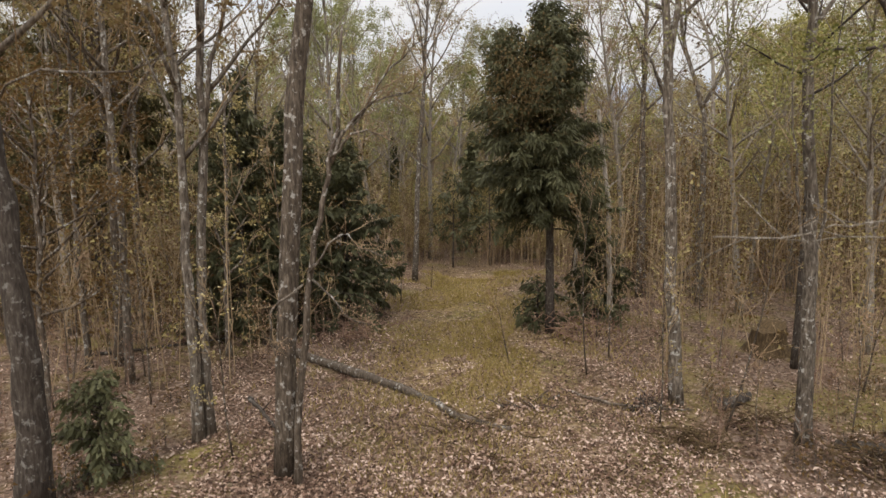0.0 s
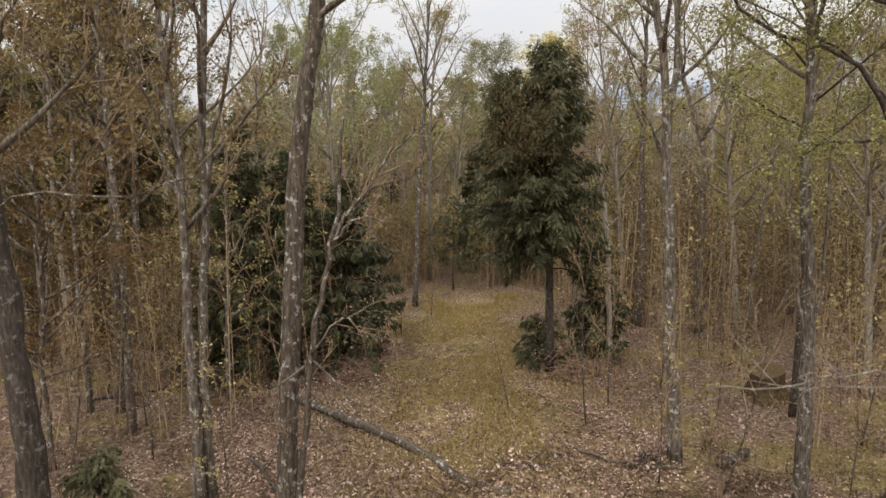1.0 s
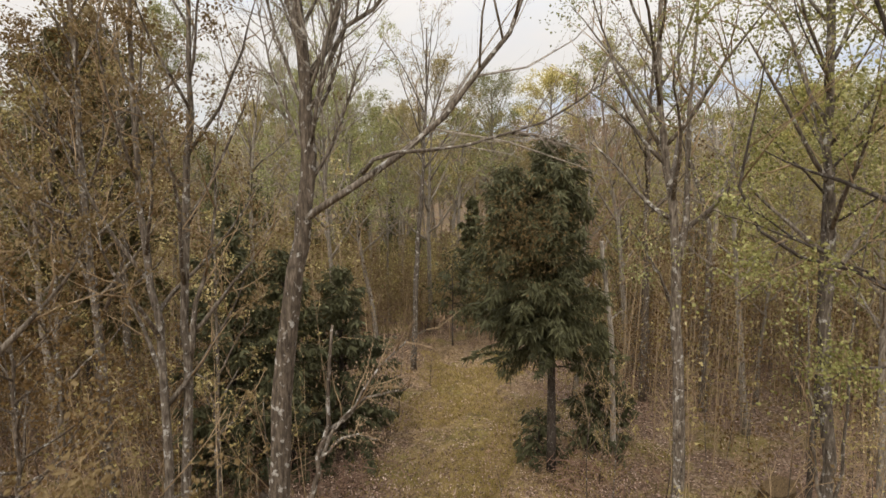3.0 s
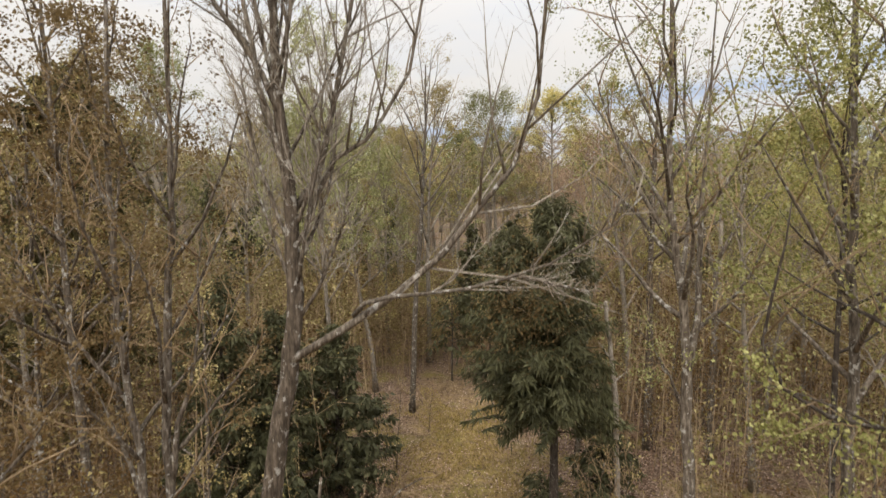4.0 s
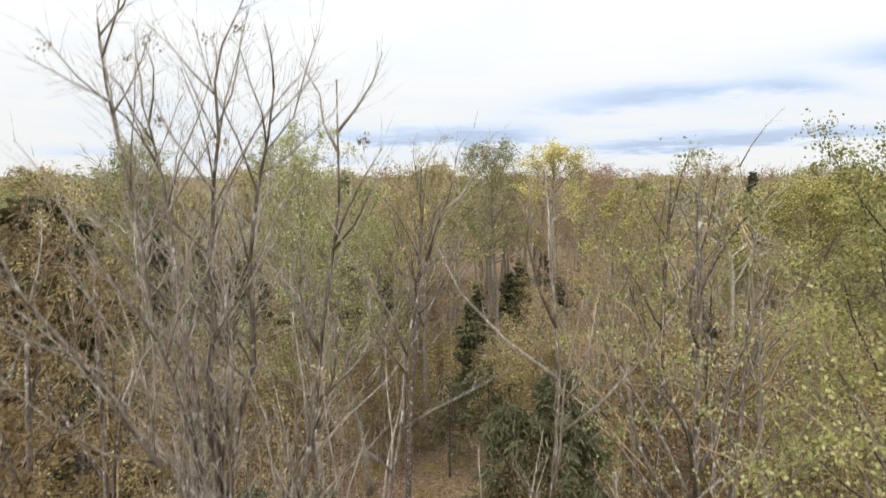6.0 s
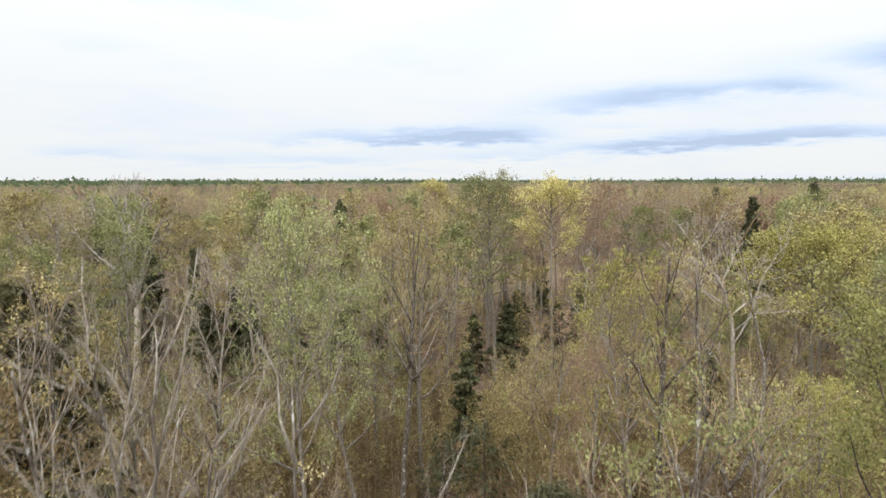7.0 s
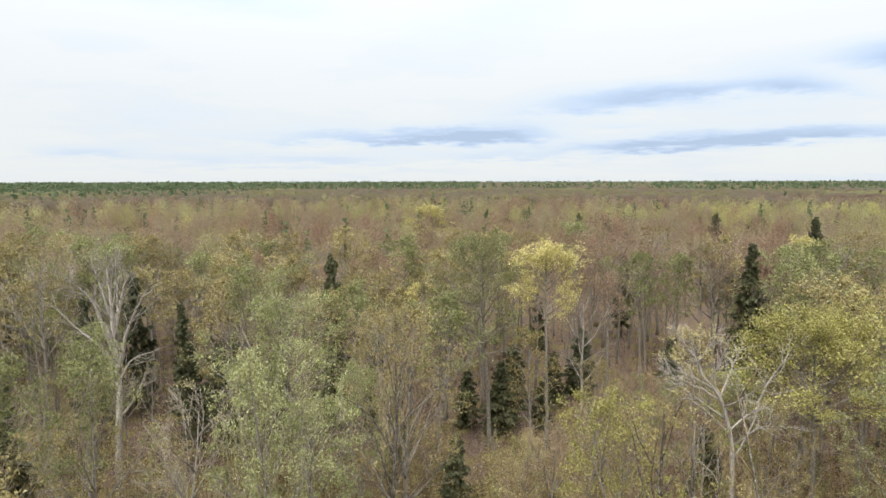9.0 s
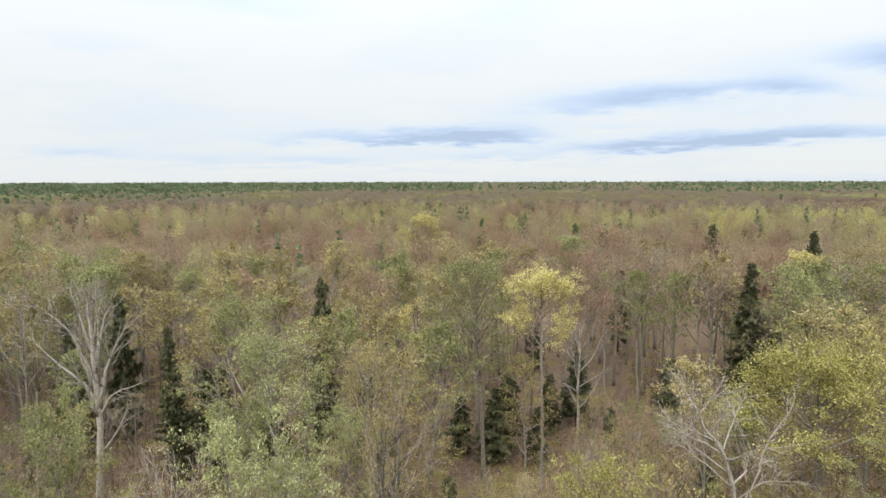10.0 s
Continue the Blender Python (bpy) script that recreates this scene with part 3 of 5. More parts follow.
# trees with a known place: x, y, kind, height
PLACED = [
    (27.6, 73.0, "green", 15.4, 0.8), (24.3, 72.0, "green", 15.6, 0.8), (27.0, 102.0, "red", 18.2, 1.5),
    (31.0, 46.0, "olive", 16.5), (19.8, 49.0, "olive", 13.0),
    (-6.9, 42.8, "green", 17.4, 1.1), (-10.9, 48.6, "green", 18.4, 1.1), (-9.0, 36.5, "green", 15.2, 0.8), (-0.8, 38.0, "olive", 17.0, 1.0),
    (-3.0, 44.0, "olive", 15.0), (-15.0, 52.0, "olive", 16.0), (-6.2, 66.0, "red", 17.0),
    (-0.5, 132.0, "gold", 18.6, 1.5), (16.5, 76.0, "red", 17.6), (20.0, 79.0, "red", 17.0), (31.0, 72.0, "bare", 17.5),
    (36.0, 70.0, "bare", 13.0), (-9.5, 62.0, "conifer", 17.5, 0.6), (-31.0, 66.0, "conifer", 15.0, 0.65), (-24.5, 63.0, "conifer", 12.5, 0.6),
    (8.2, 63.0, "conifer", 8.0, 1.35), (16.2, 68.0, "conifer", 8.5, 1.3), (6.5, 60.0, "conifer", 7.5, 1.3), (-5.0, 60.0, "conifer", 9.5), (-17.0, 56.0, "conifer", 11.0),
    (56.0, 92.0, "conifer", 19.0), (55.0, 122.0, "conifer", 18.0), (30.0, 128.0, "conifer", 17.5), (2.0, 41.0, "conifer", 8.6, 0.9),
    (10.5, 60.0, "conifer", 5.5, 1.3), (13.0, 66.0, "conifer", 6.5, 1.3), (18.0, 61.0, "conifer", 5.0, 1.3), (3.5, 62.0, "conifer", 6.0, 1.3), (-14.0, 58.0, "conifer", 8.0, 1.3), (-20.5, 61.0, "conifer", 9.0, 1.3),
    (27.0, 70.0, "conifer", 7.0, 1.3), (-2.5, 52.0, "conifer", 6.0, 1.3), (-23.5, 61.0, "conifer", 9.0, 1.3), (-34.0, 63.5, "conifer", 10.0), (20.0, 46.0, "conifer", 7.0, 1.3), (39.0, 71.0, "conifer", 11.0),
    (-4.0, 57.0, "olive", 16.0, 1.05), (0.8, 51.5, "green", 15.2, 1.0), (1.5, 64.0, "olive", 17.0), (5.5, 67.0, "bare", 16.0), (11.5, 69.0, "red", 17.0), (26.5, 77.0, "red", 16.0),
    (52.0, 86.0, "gold", 16.0), (-3.0, 47.0, "olive", 15.0), (12.0, 45.0, "olive", 12.0), (18.5, 36.0, "olive", 12.5),
    (9.2, 29.0, "lime", 15.8, 0.9), (17.0, 28.0, "lime", 11.0), (13.6, 25.2, "lime", 11.5, 0.8), (9.0, 38.0, "bare", 12.0), (-4.9, 27.0, "green", 18.0, 0.68), (-9.5, 29.5, "bare", 16.0), (-3.6, 32.5, "green", 14.5),
    (-13.0, 28.4, "green", 17.8, 0.7), (-13.4, 25.0, "olive", 16.2, 0.7), (5.9, 25.8, "red", 13.5, 0.7), (-18.5, 31.5, "conifer", 9.5), (-23.5, 45.0, "olive", 8.5), (-37.5, 60.5, "olive", 15.0), (-12.8, 19.5, "olive", 12.5), (-15.5, 18.5, "red", 13.0), (12.8, 17.0, "olive", 12.0), (14.8, 20.0, "olive", 11.0), (11.8, 22.5, "bare", 13.0),
    (-33.5, 62.0, "conifer", 13.5, 0.65),
]
HEROES = [(35.8, 70.5), (5.2, 57.5), (24.5, 42.0), (9.0, 26.0), (11.0, 24.5), (10.0, 54.0), (8.4, 53.0), (15.0, 62.5), (-2.5, 9.6), (-5.0, 11.3), (5.3, 13.0), (7.0, 11.0), (3.75, 19.6), (-6.6, 19.0), (-3.7, 22.0), (10.1, 17.5), (-6.1, 8.5), (14.5, 33.6), (-23.2, 48.3), (-9.2, 16.0), (-11.6, 22.0), (-6.5, 17.0), (6.0, 20.5), (-15.5, 24.0), (-1.4, 30.0), (5.9, 21.3)]
SEEN_TO_FOOT = [(-23.2, 48.3), (5.2, 57.0), (10.0, 54.5), (15.5, 64.0), (25.5, 70.0), (36.0, 71.0), (24.5, 42.0)]
stand = [(x, y) for x, y, *_ in PLACED] + HEROES


def open_ground(x, y, height):
    """Lower growth where the wood lies open before the lone trees."""
    for a, b in SEEN_TO_FOOT:
        along_, across = np.array((a - 1.9, b - 8.4)), np.array((x - 1.9, y - 8.4))
        d = np.linalg.norm(along_)
        f = across @ along_ / d / d
        off = abs(across[0] * along_[1] - across[1] * along_[0]) / d
        if 0.3 < f < 0.985 and off < 3.6:
            height = min(height, 24.0 * (1 - f) + 1.5)
    return height


def plant(key, x, y, height, wide=0.0):
    d = math.hypot(x, y)
    if key == "conifer":
        ob = conifer_kinds[int(RNG.integers(2))]
        base = 14.0 if ob is conifer_kinds[0] else 11.0
        wide = wide or RNG.uniform(0.68, 0.92)
    else:
        pool = (near_kinds if d < 50 else far_kinds)[key]
        i = int(RNG.integers(len(pool)))
        ob = pool[i]
        base = (16.5 if d < 50 else 16.0) + i
    k = height / base
    z = float(ground_z(x, y))
    c = copy_thing(ob, pose(x, y, z, RNG.normal() * 0.9, RNG.normal() * 0.9, RNG.uniform(0, 360)))
    c.scale = (k * (wide or RNG.uniform(0.85, 1.12)),) * 2 + (k,)
    return c


for x, y, key, height, *wide in PLACED:
    plant(key, x, y, height, *wide)

tries = 0
while len(stand) < 400 and tries < 9000:
    tries += 1
    y = 13 + 84 * math.sqrt(RNG.uniform(0, 1))
    x = RNG.uniform(-1, 1) * (0.84 * y + 9)
    d = math.hypot(x, y)
    if y < 24 and abs(x) < 11 + (24 - y) * 0.3:
        continue
    if abs(x - float(trail_x(y))) < float(trail_half(y)) + 0.9 and y < 95:
        continue
    if 52 < y < 98 and abs(x - (19.0 + (y - 52) * 0.52)) < 2.6:
        continue
    gap = 3.4 if d < 60 else 3.3
    if any((x - a) ** 2 + (y - b) ** 2 < gap * gap for a, b in stand):
        continue
    height = open_ground(x, y, 17.6 - 8.0 * RNG.uniform() ** 1.6)
    if height < 4.5:
        continue
    slope = (x - 1.9) / (y - 8.4)
    stand.append((x, y))
    if -0.9 < slope < -0.42 and 24 < y < 57:
        # sparse young growth and shade left of the clearing
        if RNG.uniform() < 0.55:
            plant(("bare", "conifer", "olive")[int(RNG.integers(3))], x, y, min(height, RNG.uniform(6, 10)))
        continue
    field = noise.noise(Vector((x * 0.03, y * 0.03, 3.0))) + RNG.normal() * 0.25
    if RNG.uniform() < (0.09 if slope < -0.3 else 0.015) and (abs(slope) > 0.3 or y > 75):
        plant("conifer", x, y, min(height, RNG.uniform(6, 14)))
        continue
    key = "red" if field > 0.38 else "bare" if field > 0.22 else "olive" if field > -0.06 else "green" if field > -0.45 else "gold"
    if key == "gold" and RNG.uniform() < 0.9:
        key = "olive"
    plant(key, x, y, height)

for pool in (*near_kinds.values(), *far_kinds.values(), conifer_kinds):
    for ob in pool:
        retire(ob)

# ---- far woods, beyond what can be counted ----


def far_place(rng, lo, hi, area, share):
    n = int(share * 0.78 * (hi * hi - lo * lo) / area)
    d, az = np.sqrt(rng.uniform(lo * lo, hi * hi, n)), rng.uniform(-0.76, 0.76, n)
    return d * np.sin(az), d * np.cos(az), d, az


def far_tone(rng, x, y, vary):
    field = np.array([noise.noise(Vector((a * 0.012, b * 0.012, 7.0))) for a, b in zip(x, y)])
    return np.clip(0.50 + 0.55 * field + rng.normal(size=len(x)) * vary, 0.02, 0.97)


def leaf_faces(s, p, nrm, size, rng):
    m = len(p)
    u = unit(np.cross(nrm, rng.normal(size=(m, 3))))
    w = np.cross(nrm, u)
    sz = (size * rng.uniform(0.6, 1.4, m))[:, None]
    s.add(np.stack([p - u * sz * 0.6, p + u * sz * 0.6, p + w * sz], 1).reshape(-1, 3), np.arange(m)[:, None] * 3 + np.arange(3))


def woods_mesh(name, material, s, tones, label, normals=None):
    me = s.mesh(name, material, True)
    me.attributes.new("tone", "FLOAT", "POINT").data.foreach_set("value", np.concatenate(tones).astype(np.float32))
    if normals:
        # leaves share the round shape of their crown
        me.normals_split_custom_set_from_vertices(np.concatenate(normals).tolist())
    tagged(new(name, me), label, "woods", kind="stuff")


def far_woods():
    rng = np.random.default_rng(1)
    s, tones, normals = Soup(), [], []
    # loose lobed crowns in the middle distance
    for lo, hi, area, tris, size in ((82, 155, 34, 900, 0.19), (150, 310, 46, 480, 0.27)):
        x, y, d, az = far_place(rng, lo, hi, area, 0.95)
        open_ = (y < 98) & (np.abs(x - (19.0 + (y - 52) * 0.52)) < 3.0)
        x, y = x[~open_], y[~open_]
        n = len(x)
        h, girth = 18.8 - 6.5 * rng.uniform(0, 1, n) ** 1.4, np.repeat(rng.uniform(0.8, 1.6, n), tris)[:, None]
        c = np.repeat(np.stack([x, y, h], 1), tris, 0)
        m = len(c)
        q = unit(rng.normal(size=(m, 3)))
        lobe = rng.integers(0, 8, m) + np.repeat(np.arange(n) * 8, tris)
        mid = unit(rng.normal(size=(n * 8, 3))) * (1.5, 1.5, 2.3)
        off = (mid[lobe] + q * rng.uniform(0.3, 1.0, m)[:, None] ** 0.6 * (1.25, 1.25, 1.6)) * girth
        round_ = unit(off * (1, 1, 0.55) * 0.30 + q * 0.22 + (0, 0, 0.35))
        p = c + off - (0, 0, 4.6)
        # upright slips of leaf and twig
        u = unit(np.cross(UP, round_ + rng.normal(size=(m, 3)) * 0.5))
        sz = (size * rng.uniform(0.6, 1.4, m))[:, None]
        lean = unit(UP + rng.normal(size=(m, 3)) * 0.5)
        s.add(np.stack([p - u * sz * 0.45, p + u * sz * 0.45, p + lean * sz * 1.25], 1).reshape(-1, 3), np.arange(m)[:, None] * 3 + np.arange(3))
        normals.append(np.repeat(round_, 3, 0))
        tone = far_tone(rng, x, y, 0.24)
        tones.append(np.repeat(tone, tris * 3))
        # stems and boughs below and inside the crowns
        k = 14 if lo < 100 else 4
        foot = np.repeat(np.stack([x, y, h - 9.5], 1), k, 0) + rng.normal(size=(n * k, 3)) * (0.3, 0.3, 1.6)
        reach = rng.normal(size=(n * k, 3)) * (1.3, 1.3, 0.9) + (0, 0, 6.5)
        ribbons(s, foot, foot + reach, 0.06 if lo < 100 else 0.08)
        normals.append(np.repeat(unit(reach * (1, 1, 0) + (0, -0.8, 0.8)), 3, 0))
        tones.append(np.repeat(np.repeat(tone * 0.3 + 0.25, k), 3))
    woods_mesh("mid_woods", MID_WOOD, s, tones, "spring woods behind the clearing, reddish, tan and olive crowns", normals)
    s, tones = Soup(), []
    # closed soft crowns far off, domes of three rings
    for lo, hi, area, sides, wide in ((300, 560, 34, 8, 4.0), (540, 1400, 210, 6, 10.0), (1350, 3700, 1800, 5, 28.0)):
        x, y, d, az = far_place(rng, lo, hi, area, 0.96)
        n = len(x)
        h, girth = 16.8 - 4.5 * rng.uniform(0, 1, n) ** 1.6, rng.uniform(0.7, 1.35, n) * wide
        ang = np.arange(sides) * 2 * np.pi / sides + rng.uniform(0, 6.28, n)[:, None]
        rings = []
        for drop, k in ((6.0, 1.0), (2.6, 0.86), (0.7, 0.5)):
            r = girth[:, None] * k * rng.uniform(0.8, 1.2, (n, sides))
            rings.append(np.stack([x[:, None] + r * np.cos(ang), y[:, None] + r * np.sin(ang), h[:, None] - drop + rng.normal(size=(n, sides)) * 0.35], -1))
        top = np.stack([x, y, h], -1)[:, None]
        verts = np.concatenate(rings + [top], 1)
        per = 3 * sides + 1
        j = np.arange(sides)
        jn = (j + 1) % sides
        tri = []
        for a in (0, sides):
            tri += [np.stack([a + j, a + jn, a + sides + jn], 1), np.stack([a + j, a + sides + jn, a + sides + j], 1)]
        tri.append(np.stack([2 * sides + j, 2 * sides + jn, np.full(sides, 3 * sides)], 1))
        tri = np.concatenate(tri)
        s.add(verts.reshape(-1, 3), (np.arange(n)[:, None, None] * per + tri).reshape(-1, 3))
        tone = far_tone(rng, x, y, 0.10)
        tones.append(np.repeat(tone, per))
        if sides == 8:
            # leafy fringe on the nearer crowns
            k = 14
            q = unit(rng.normal(size=(n * k, 3)) + (0, -0.4, 0.6))
            p = np.repeat(np.stack([x, y, h - 3.4], 1), k, 0) + q * np.repeat(girth, k)[:, None] * (0.95, 0.95, 0.85)
            leaf_faces(s, p, q, 0.5, rng)
            tones.append(np.repeat(np.repeat(tone, k), 3))
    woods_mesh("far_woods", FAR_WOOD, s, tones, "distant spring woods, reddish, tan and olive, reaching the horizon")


def far_conifers():
    rng = np.random.default_rng(5)
    s = Soup()
    for lo, hi, area, tris, size in ((90, 300, 700, 90, 0.7), (330, 700, 42, 20, 1.5), (650, 1500, 130, 9, 3.0), (1450, 3600, 600, 6, 5.0)):
        x, y, d, az = far_place(rng, lo, hi, area, 1.0)
        pick = rng.uniform(size=len(x))
        stand_ = (az < -0.36 + 0.05 * rng.normal(size=len(x))) & (d > 370)
        rows_ = (d > 620) & (pick < np.where(az < 0.06, 0.6, np.where(az < 0.35, 0.25, 0.4)))
        keep = (lo < 200) | stand_ | rows_ | (pick < 0.012)
        x, y, d = x[keep], y[keep], d[keep]
        n = len(x)
        h = rng.uniform(15, 18.5, n) + np.where(d > 600, rng.uniform(0, 6, n) * (rng.uniform(size=n) < 0.4), 0)
        m = n * tris
        q, f = unit(rng.normal(size=(m, 3))), rng.uniform(0, 1, m) ** 0.7
        off = q * (f * 2.0 * max(1.0, size / 2.0))[:, None] * (1, 1, 0) - UP * (f * 10.0)[:, None]
        leaf_faces(s, np.repeat(np.stack([x, y, h], 1), tris, 0) + off, unit(q + UP * 0.5), size, rng)
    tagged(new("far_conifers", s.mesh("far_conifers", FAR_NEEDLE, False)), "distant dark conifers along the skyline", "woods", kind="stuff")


far_woods()
far_conifers()


def woods_behind():
    """Unseen wood added behind and beside the clearing, closing it in and shading it."""
    rng = np.random.default_rng(9)
    s, tones, poles = Soup(), [], Soup()
    n, tris = 700, 70
    d, az = np.sqrt(rng.uniform(15.0 ** 2, 130.0 ** 2, n)), rng.uniform(0.95, 2 * math.pi - 0.95, n)
    x, y = d * np.sin(az), d * np.cos(az)
    h = 17.0 - 6.0 * rng.uniform(0, 1, n) ** 1.5
    foot = np.stack([x, y, ground_z(x, y) - 0.1], 1)
    spikes(poles, foot, foot + np.stack([rng.normal(size=n) * 0.3, rng.normal(size=n) * 0.3, h], 1), 0.17)
    m = n * tris
    q = unit(rng.normal(size=(m, 3)))
    p = np.repeat(np.stack([x, y, h - 3.6], 1), tris, 0) + q * (rng.uniform(0.3, 1.0, m) ** 0.5)[:, None] * (3.2, 3.2, 4.2)
    leaf_faces(s, p, unit(q + rng.normal(size=(m, 3)) * 0.5), 0.55, rng)
    tones.append(np.repeat(far_tone(rng, x, y, 0.15), tris * 3))
    woods_mesh("woods_behind", MID_WOOD, s, tones, "unseen woods added behind the clearing to close and shade it")
    tagged(new("trunks_behind", poles.mesh("trunks_behind", BARK)), "grey trunks of the unseen woods added behind the clearing", "woods", kind="stuff")


woods_behind()

# ---- trees that stand round the clearing, each grown along its own lines ----


def stand_tree(name, label, trunk, r0, limbs=(), sprout=0, sprout_lo=0.5, reach=2.5, angle=40, subs=5, twigs=5, leaves_n=0, leaf=0.07, leafmat=None,
               barkmat=BARK, twigmat=TWIG, limbmat=None, category="tree", group="", r_top=0.025, twig_w=0.005, spread=0.15, flare=1.25, rise_=0.06, hang=0.0, power=0.8, sprout_r=1.0, sub_len=0.42):
    """A tree from the knots of its trunk and of its known limbs (places in the world); sprout adds grown limbs."""
    base = np.array((trunk[0][0], trunk[0][1], 0.0))
    base[2] = float(ground_z(base[0], base[1])) - 0.03
    root = thing(name, tuple(base), label, category, group)
    knots = [np.array(k) - base for k in trunk]
    knots[0] = np.array((0.0, 0.0, -0.12))
    line = smooth_line(knots, 22)
    line[2:] += RNG.normal(size=(20, 3)) * (0.02, 0.02, 0)
    rad = taper(22, r0, r_top, power)
    rad[0] *= flare
    rad[1] *= 1 + (flare - 1) * 0.35
    s = Soup()
    tube(s, line, rad, 12)
    s.v[-1] = s.v[-1] + RNG.normal(size=s.v[-1].shape) * r0 * 0.035
    part("trunk", s, barkmat, root)
    lines = []
    for pts, r in limbs:
        lines.append((smooth_line([np.array(p) - base for p in pts], 10) + RNG.normal(size=(10, 3)) * 0.025, r))
    lines += crown_limbs(line, r0 * sprout_r, sprout, sprout_lo, reach, angle, rise_)
    for ln, r in lines:
        s = Soup()
        tube(s, ln, taper(len(ln), r, 0.008, 0.9), 6)
        part("limb", s, limbmat or barkmat, root)
    br, tw, lf = clothe(lines, subs, twigs, leaves_n, leaf, True, hang, spread, twig_w, rise_=rise_, sub_len=sub_len)
    br.add(np.concatenate(tw.v), tw.f)
    tagged(part("twigwork", br, twigmat, root), kind="stuff")
    if leaves_n:
        tagged(part("foliage", lf, leafmat, root, smooth=False), kind="stuff")
    return root


# the large bare tree beside the track
stand_tree("bare_tree", "tall bare grey-barked tree with long rising limbs beside the track",
           [(-2.77, 9.65, 0), (-2.68, 9.65, 2.5), (-2.57, 9.65, 4.45), (-2.42, 9.65, 6.3), (-2.24, 9.65, 7.98), (-2.02, 9.65, 9.1), (-1.92, 9.65, 10.1),
            (-1.92, 9.65, 11.2), (-2.05, 9.65, 12.5), (-2.1, 9.65, 14.2)], 0.19,
           [([(-2.0, 9.62, 9.1), (-1.14, 9.5, 9.7), (-0.38, 9.5, 10.16), (0.22, 9.5, 10.84), (0.81, 9.5, 11.51), (1.24, 9.5, 12.3), (1.43, 9.5, 13.5), (1.43, 9.6, 14.4), (1.28, 9.6, 15.9)], 0.058),
            ([(-1.1, 9.48, 9.75), (-0.88, 9.3, 10.02), (-0.37, 9.3, 10.14), (0.29, 9.3, 10.14), (1.02, 9.3, 10.35), (1.67, 9.3, 10.68), (2.17, 9.3, 10.97), (2.66, 9.3, 11.37)], 0.036),
            ([(1.01, 9.3, 10.35), (1.44, 9.2, 10.25), (1.92, 9.2, 10.18)], 0.03),
            ([(-1.9, 9.65, 10.7), (-1.7, 9.6, 10.95), (-1.42, 9.6, 11.73), (-0.97, 9.6, 12.1), (-0.59, 9.6, 12.46), (-0.22, 9.6, 13.31), (-0.1, 9.6, 14.6), (0.3, 9.7, 16.2)], 0.045),
            ([(-1.93, 9.65, 11.1), (-1.7, 9.8, 11.5), (-1.49, 9.8, 11.9), (-1.28, 9.8, 13.07), (-1.11, 9.8, 13.93), (-0.9, 9.9, 15.5), (-0.8, 10.0, 17.4)], 0.055),
            ([(-2.06, 9.65, 12.4), (-2.39, 9.6, 13.29), (-2.78, 9.6, 13.84), (-3.17, 9.6, 14.37), (-3.9, 9.5, 15.4), (-4.3, 9.4, 16.8)], 0.045),
            ([(-2.08, 9.65, 13.2), (-2.05, 9.6, 15.0), (-1.95, 9.6, 16.4), (-1.8, 9.65, 17.7)], 0.035),
            ([(-2.06, 9.65, 12.7), (-2.4, 9.45, 14.4), (-2.6, 9.3, 16.2), (-2.75, 9.2, 17.8)], 0.032),
            ([(-2.05, 9.65, 12.9), (-1.6, 9.4, 14.6), (-1.45, 9.2, 16.0), (-1.2, 9.1, 17.2)], 0.032),
            ([(-2.0, 9.65, 11.8), (-2.5, 10.3, 13.0), (-2.9, 10.8, 14.6), (-3.1, 11.0, 16.3), (-3.3, 11.1, 17.4)], 0.05)],
           sprout=13, sprout_lo=0.60, reach=2.3, angle=50, subs=15, twigs=14, sub_len=0.36, leaves_n=1600, leaf=0.035, leafmat=LEAF_BROWN, spread=0.05, limbmat=BARK_PALE, twigmat=BARK_LIGHT, twig_w=0.0036, rise_=0.15, power=0.75, r_top=0.04, sprout_r=0.4)

stand_tree("leaning_dead_tree", "slender leaning dead tree with pale crooked twigs",
           [(-2.5, 9.35, 0), (-2.42, 9.4, 1.7), (-2.2, 9.4, 3.72), (-2.07, 9.4, 4.47), (-1.86, 9.4, 5.29), (-1.7, 9.4, 6.2), (-1.55, 9.3, 7.6)], 0.065,
           [([(-1.8, 9.4, 5.5), (-1.48, 9.4, 6.14), (-0.93, 9.4, 6.54), (-0.39, 9.4, 6.64)], 0.035),
            ([(-1.75, 9.4, 5.75), (-1.31, 9.5, 6.29), (-0.85, 9.5, 6.99), (-0.22, 9.5, 7.52)], 0.035),
            ([(-2.15, 9.35, 3.75), (-1.66, 9.2, 4.35), (-1.31, 9.2, 4.12), (-0.9, 9.2, 3.98)], 0.022),
            ([(-2.25, 9.35, 3.5), (-2.79, 9.2, 3.15), (-2.82, 9.2, 2.73), (-2.73, 9.2, 2.3)], 0.022),
            ([(-1.79, 9.3, 5.6), (-1.27, 9.2, 6.0), (-0.93, 9.2, 5.91)], 0.025),
            ([(-2.2, 9.4, 3.6), (-1.8, 9.2, 3.3), (-1.5, 9.1, 3.0), (-1.2, 9.1, 2.95)], 0.02)],
           subs=10, twigs=8, leaves_n=1500, leaf=0.03, spread=0.12, leafmat=LEAF_RED, barkmat=BARK, limbmat=BARK_PALE, twigmat=TWIG, twig_w=0.003, r_top=0.02)

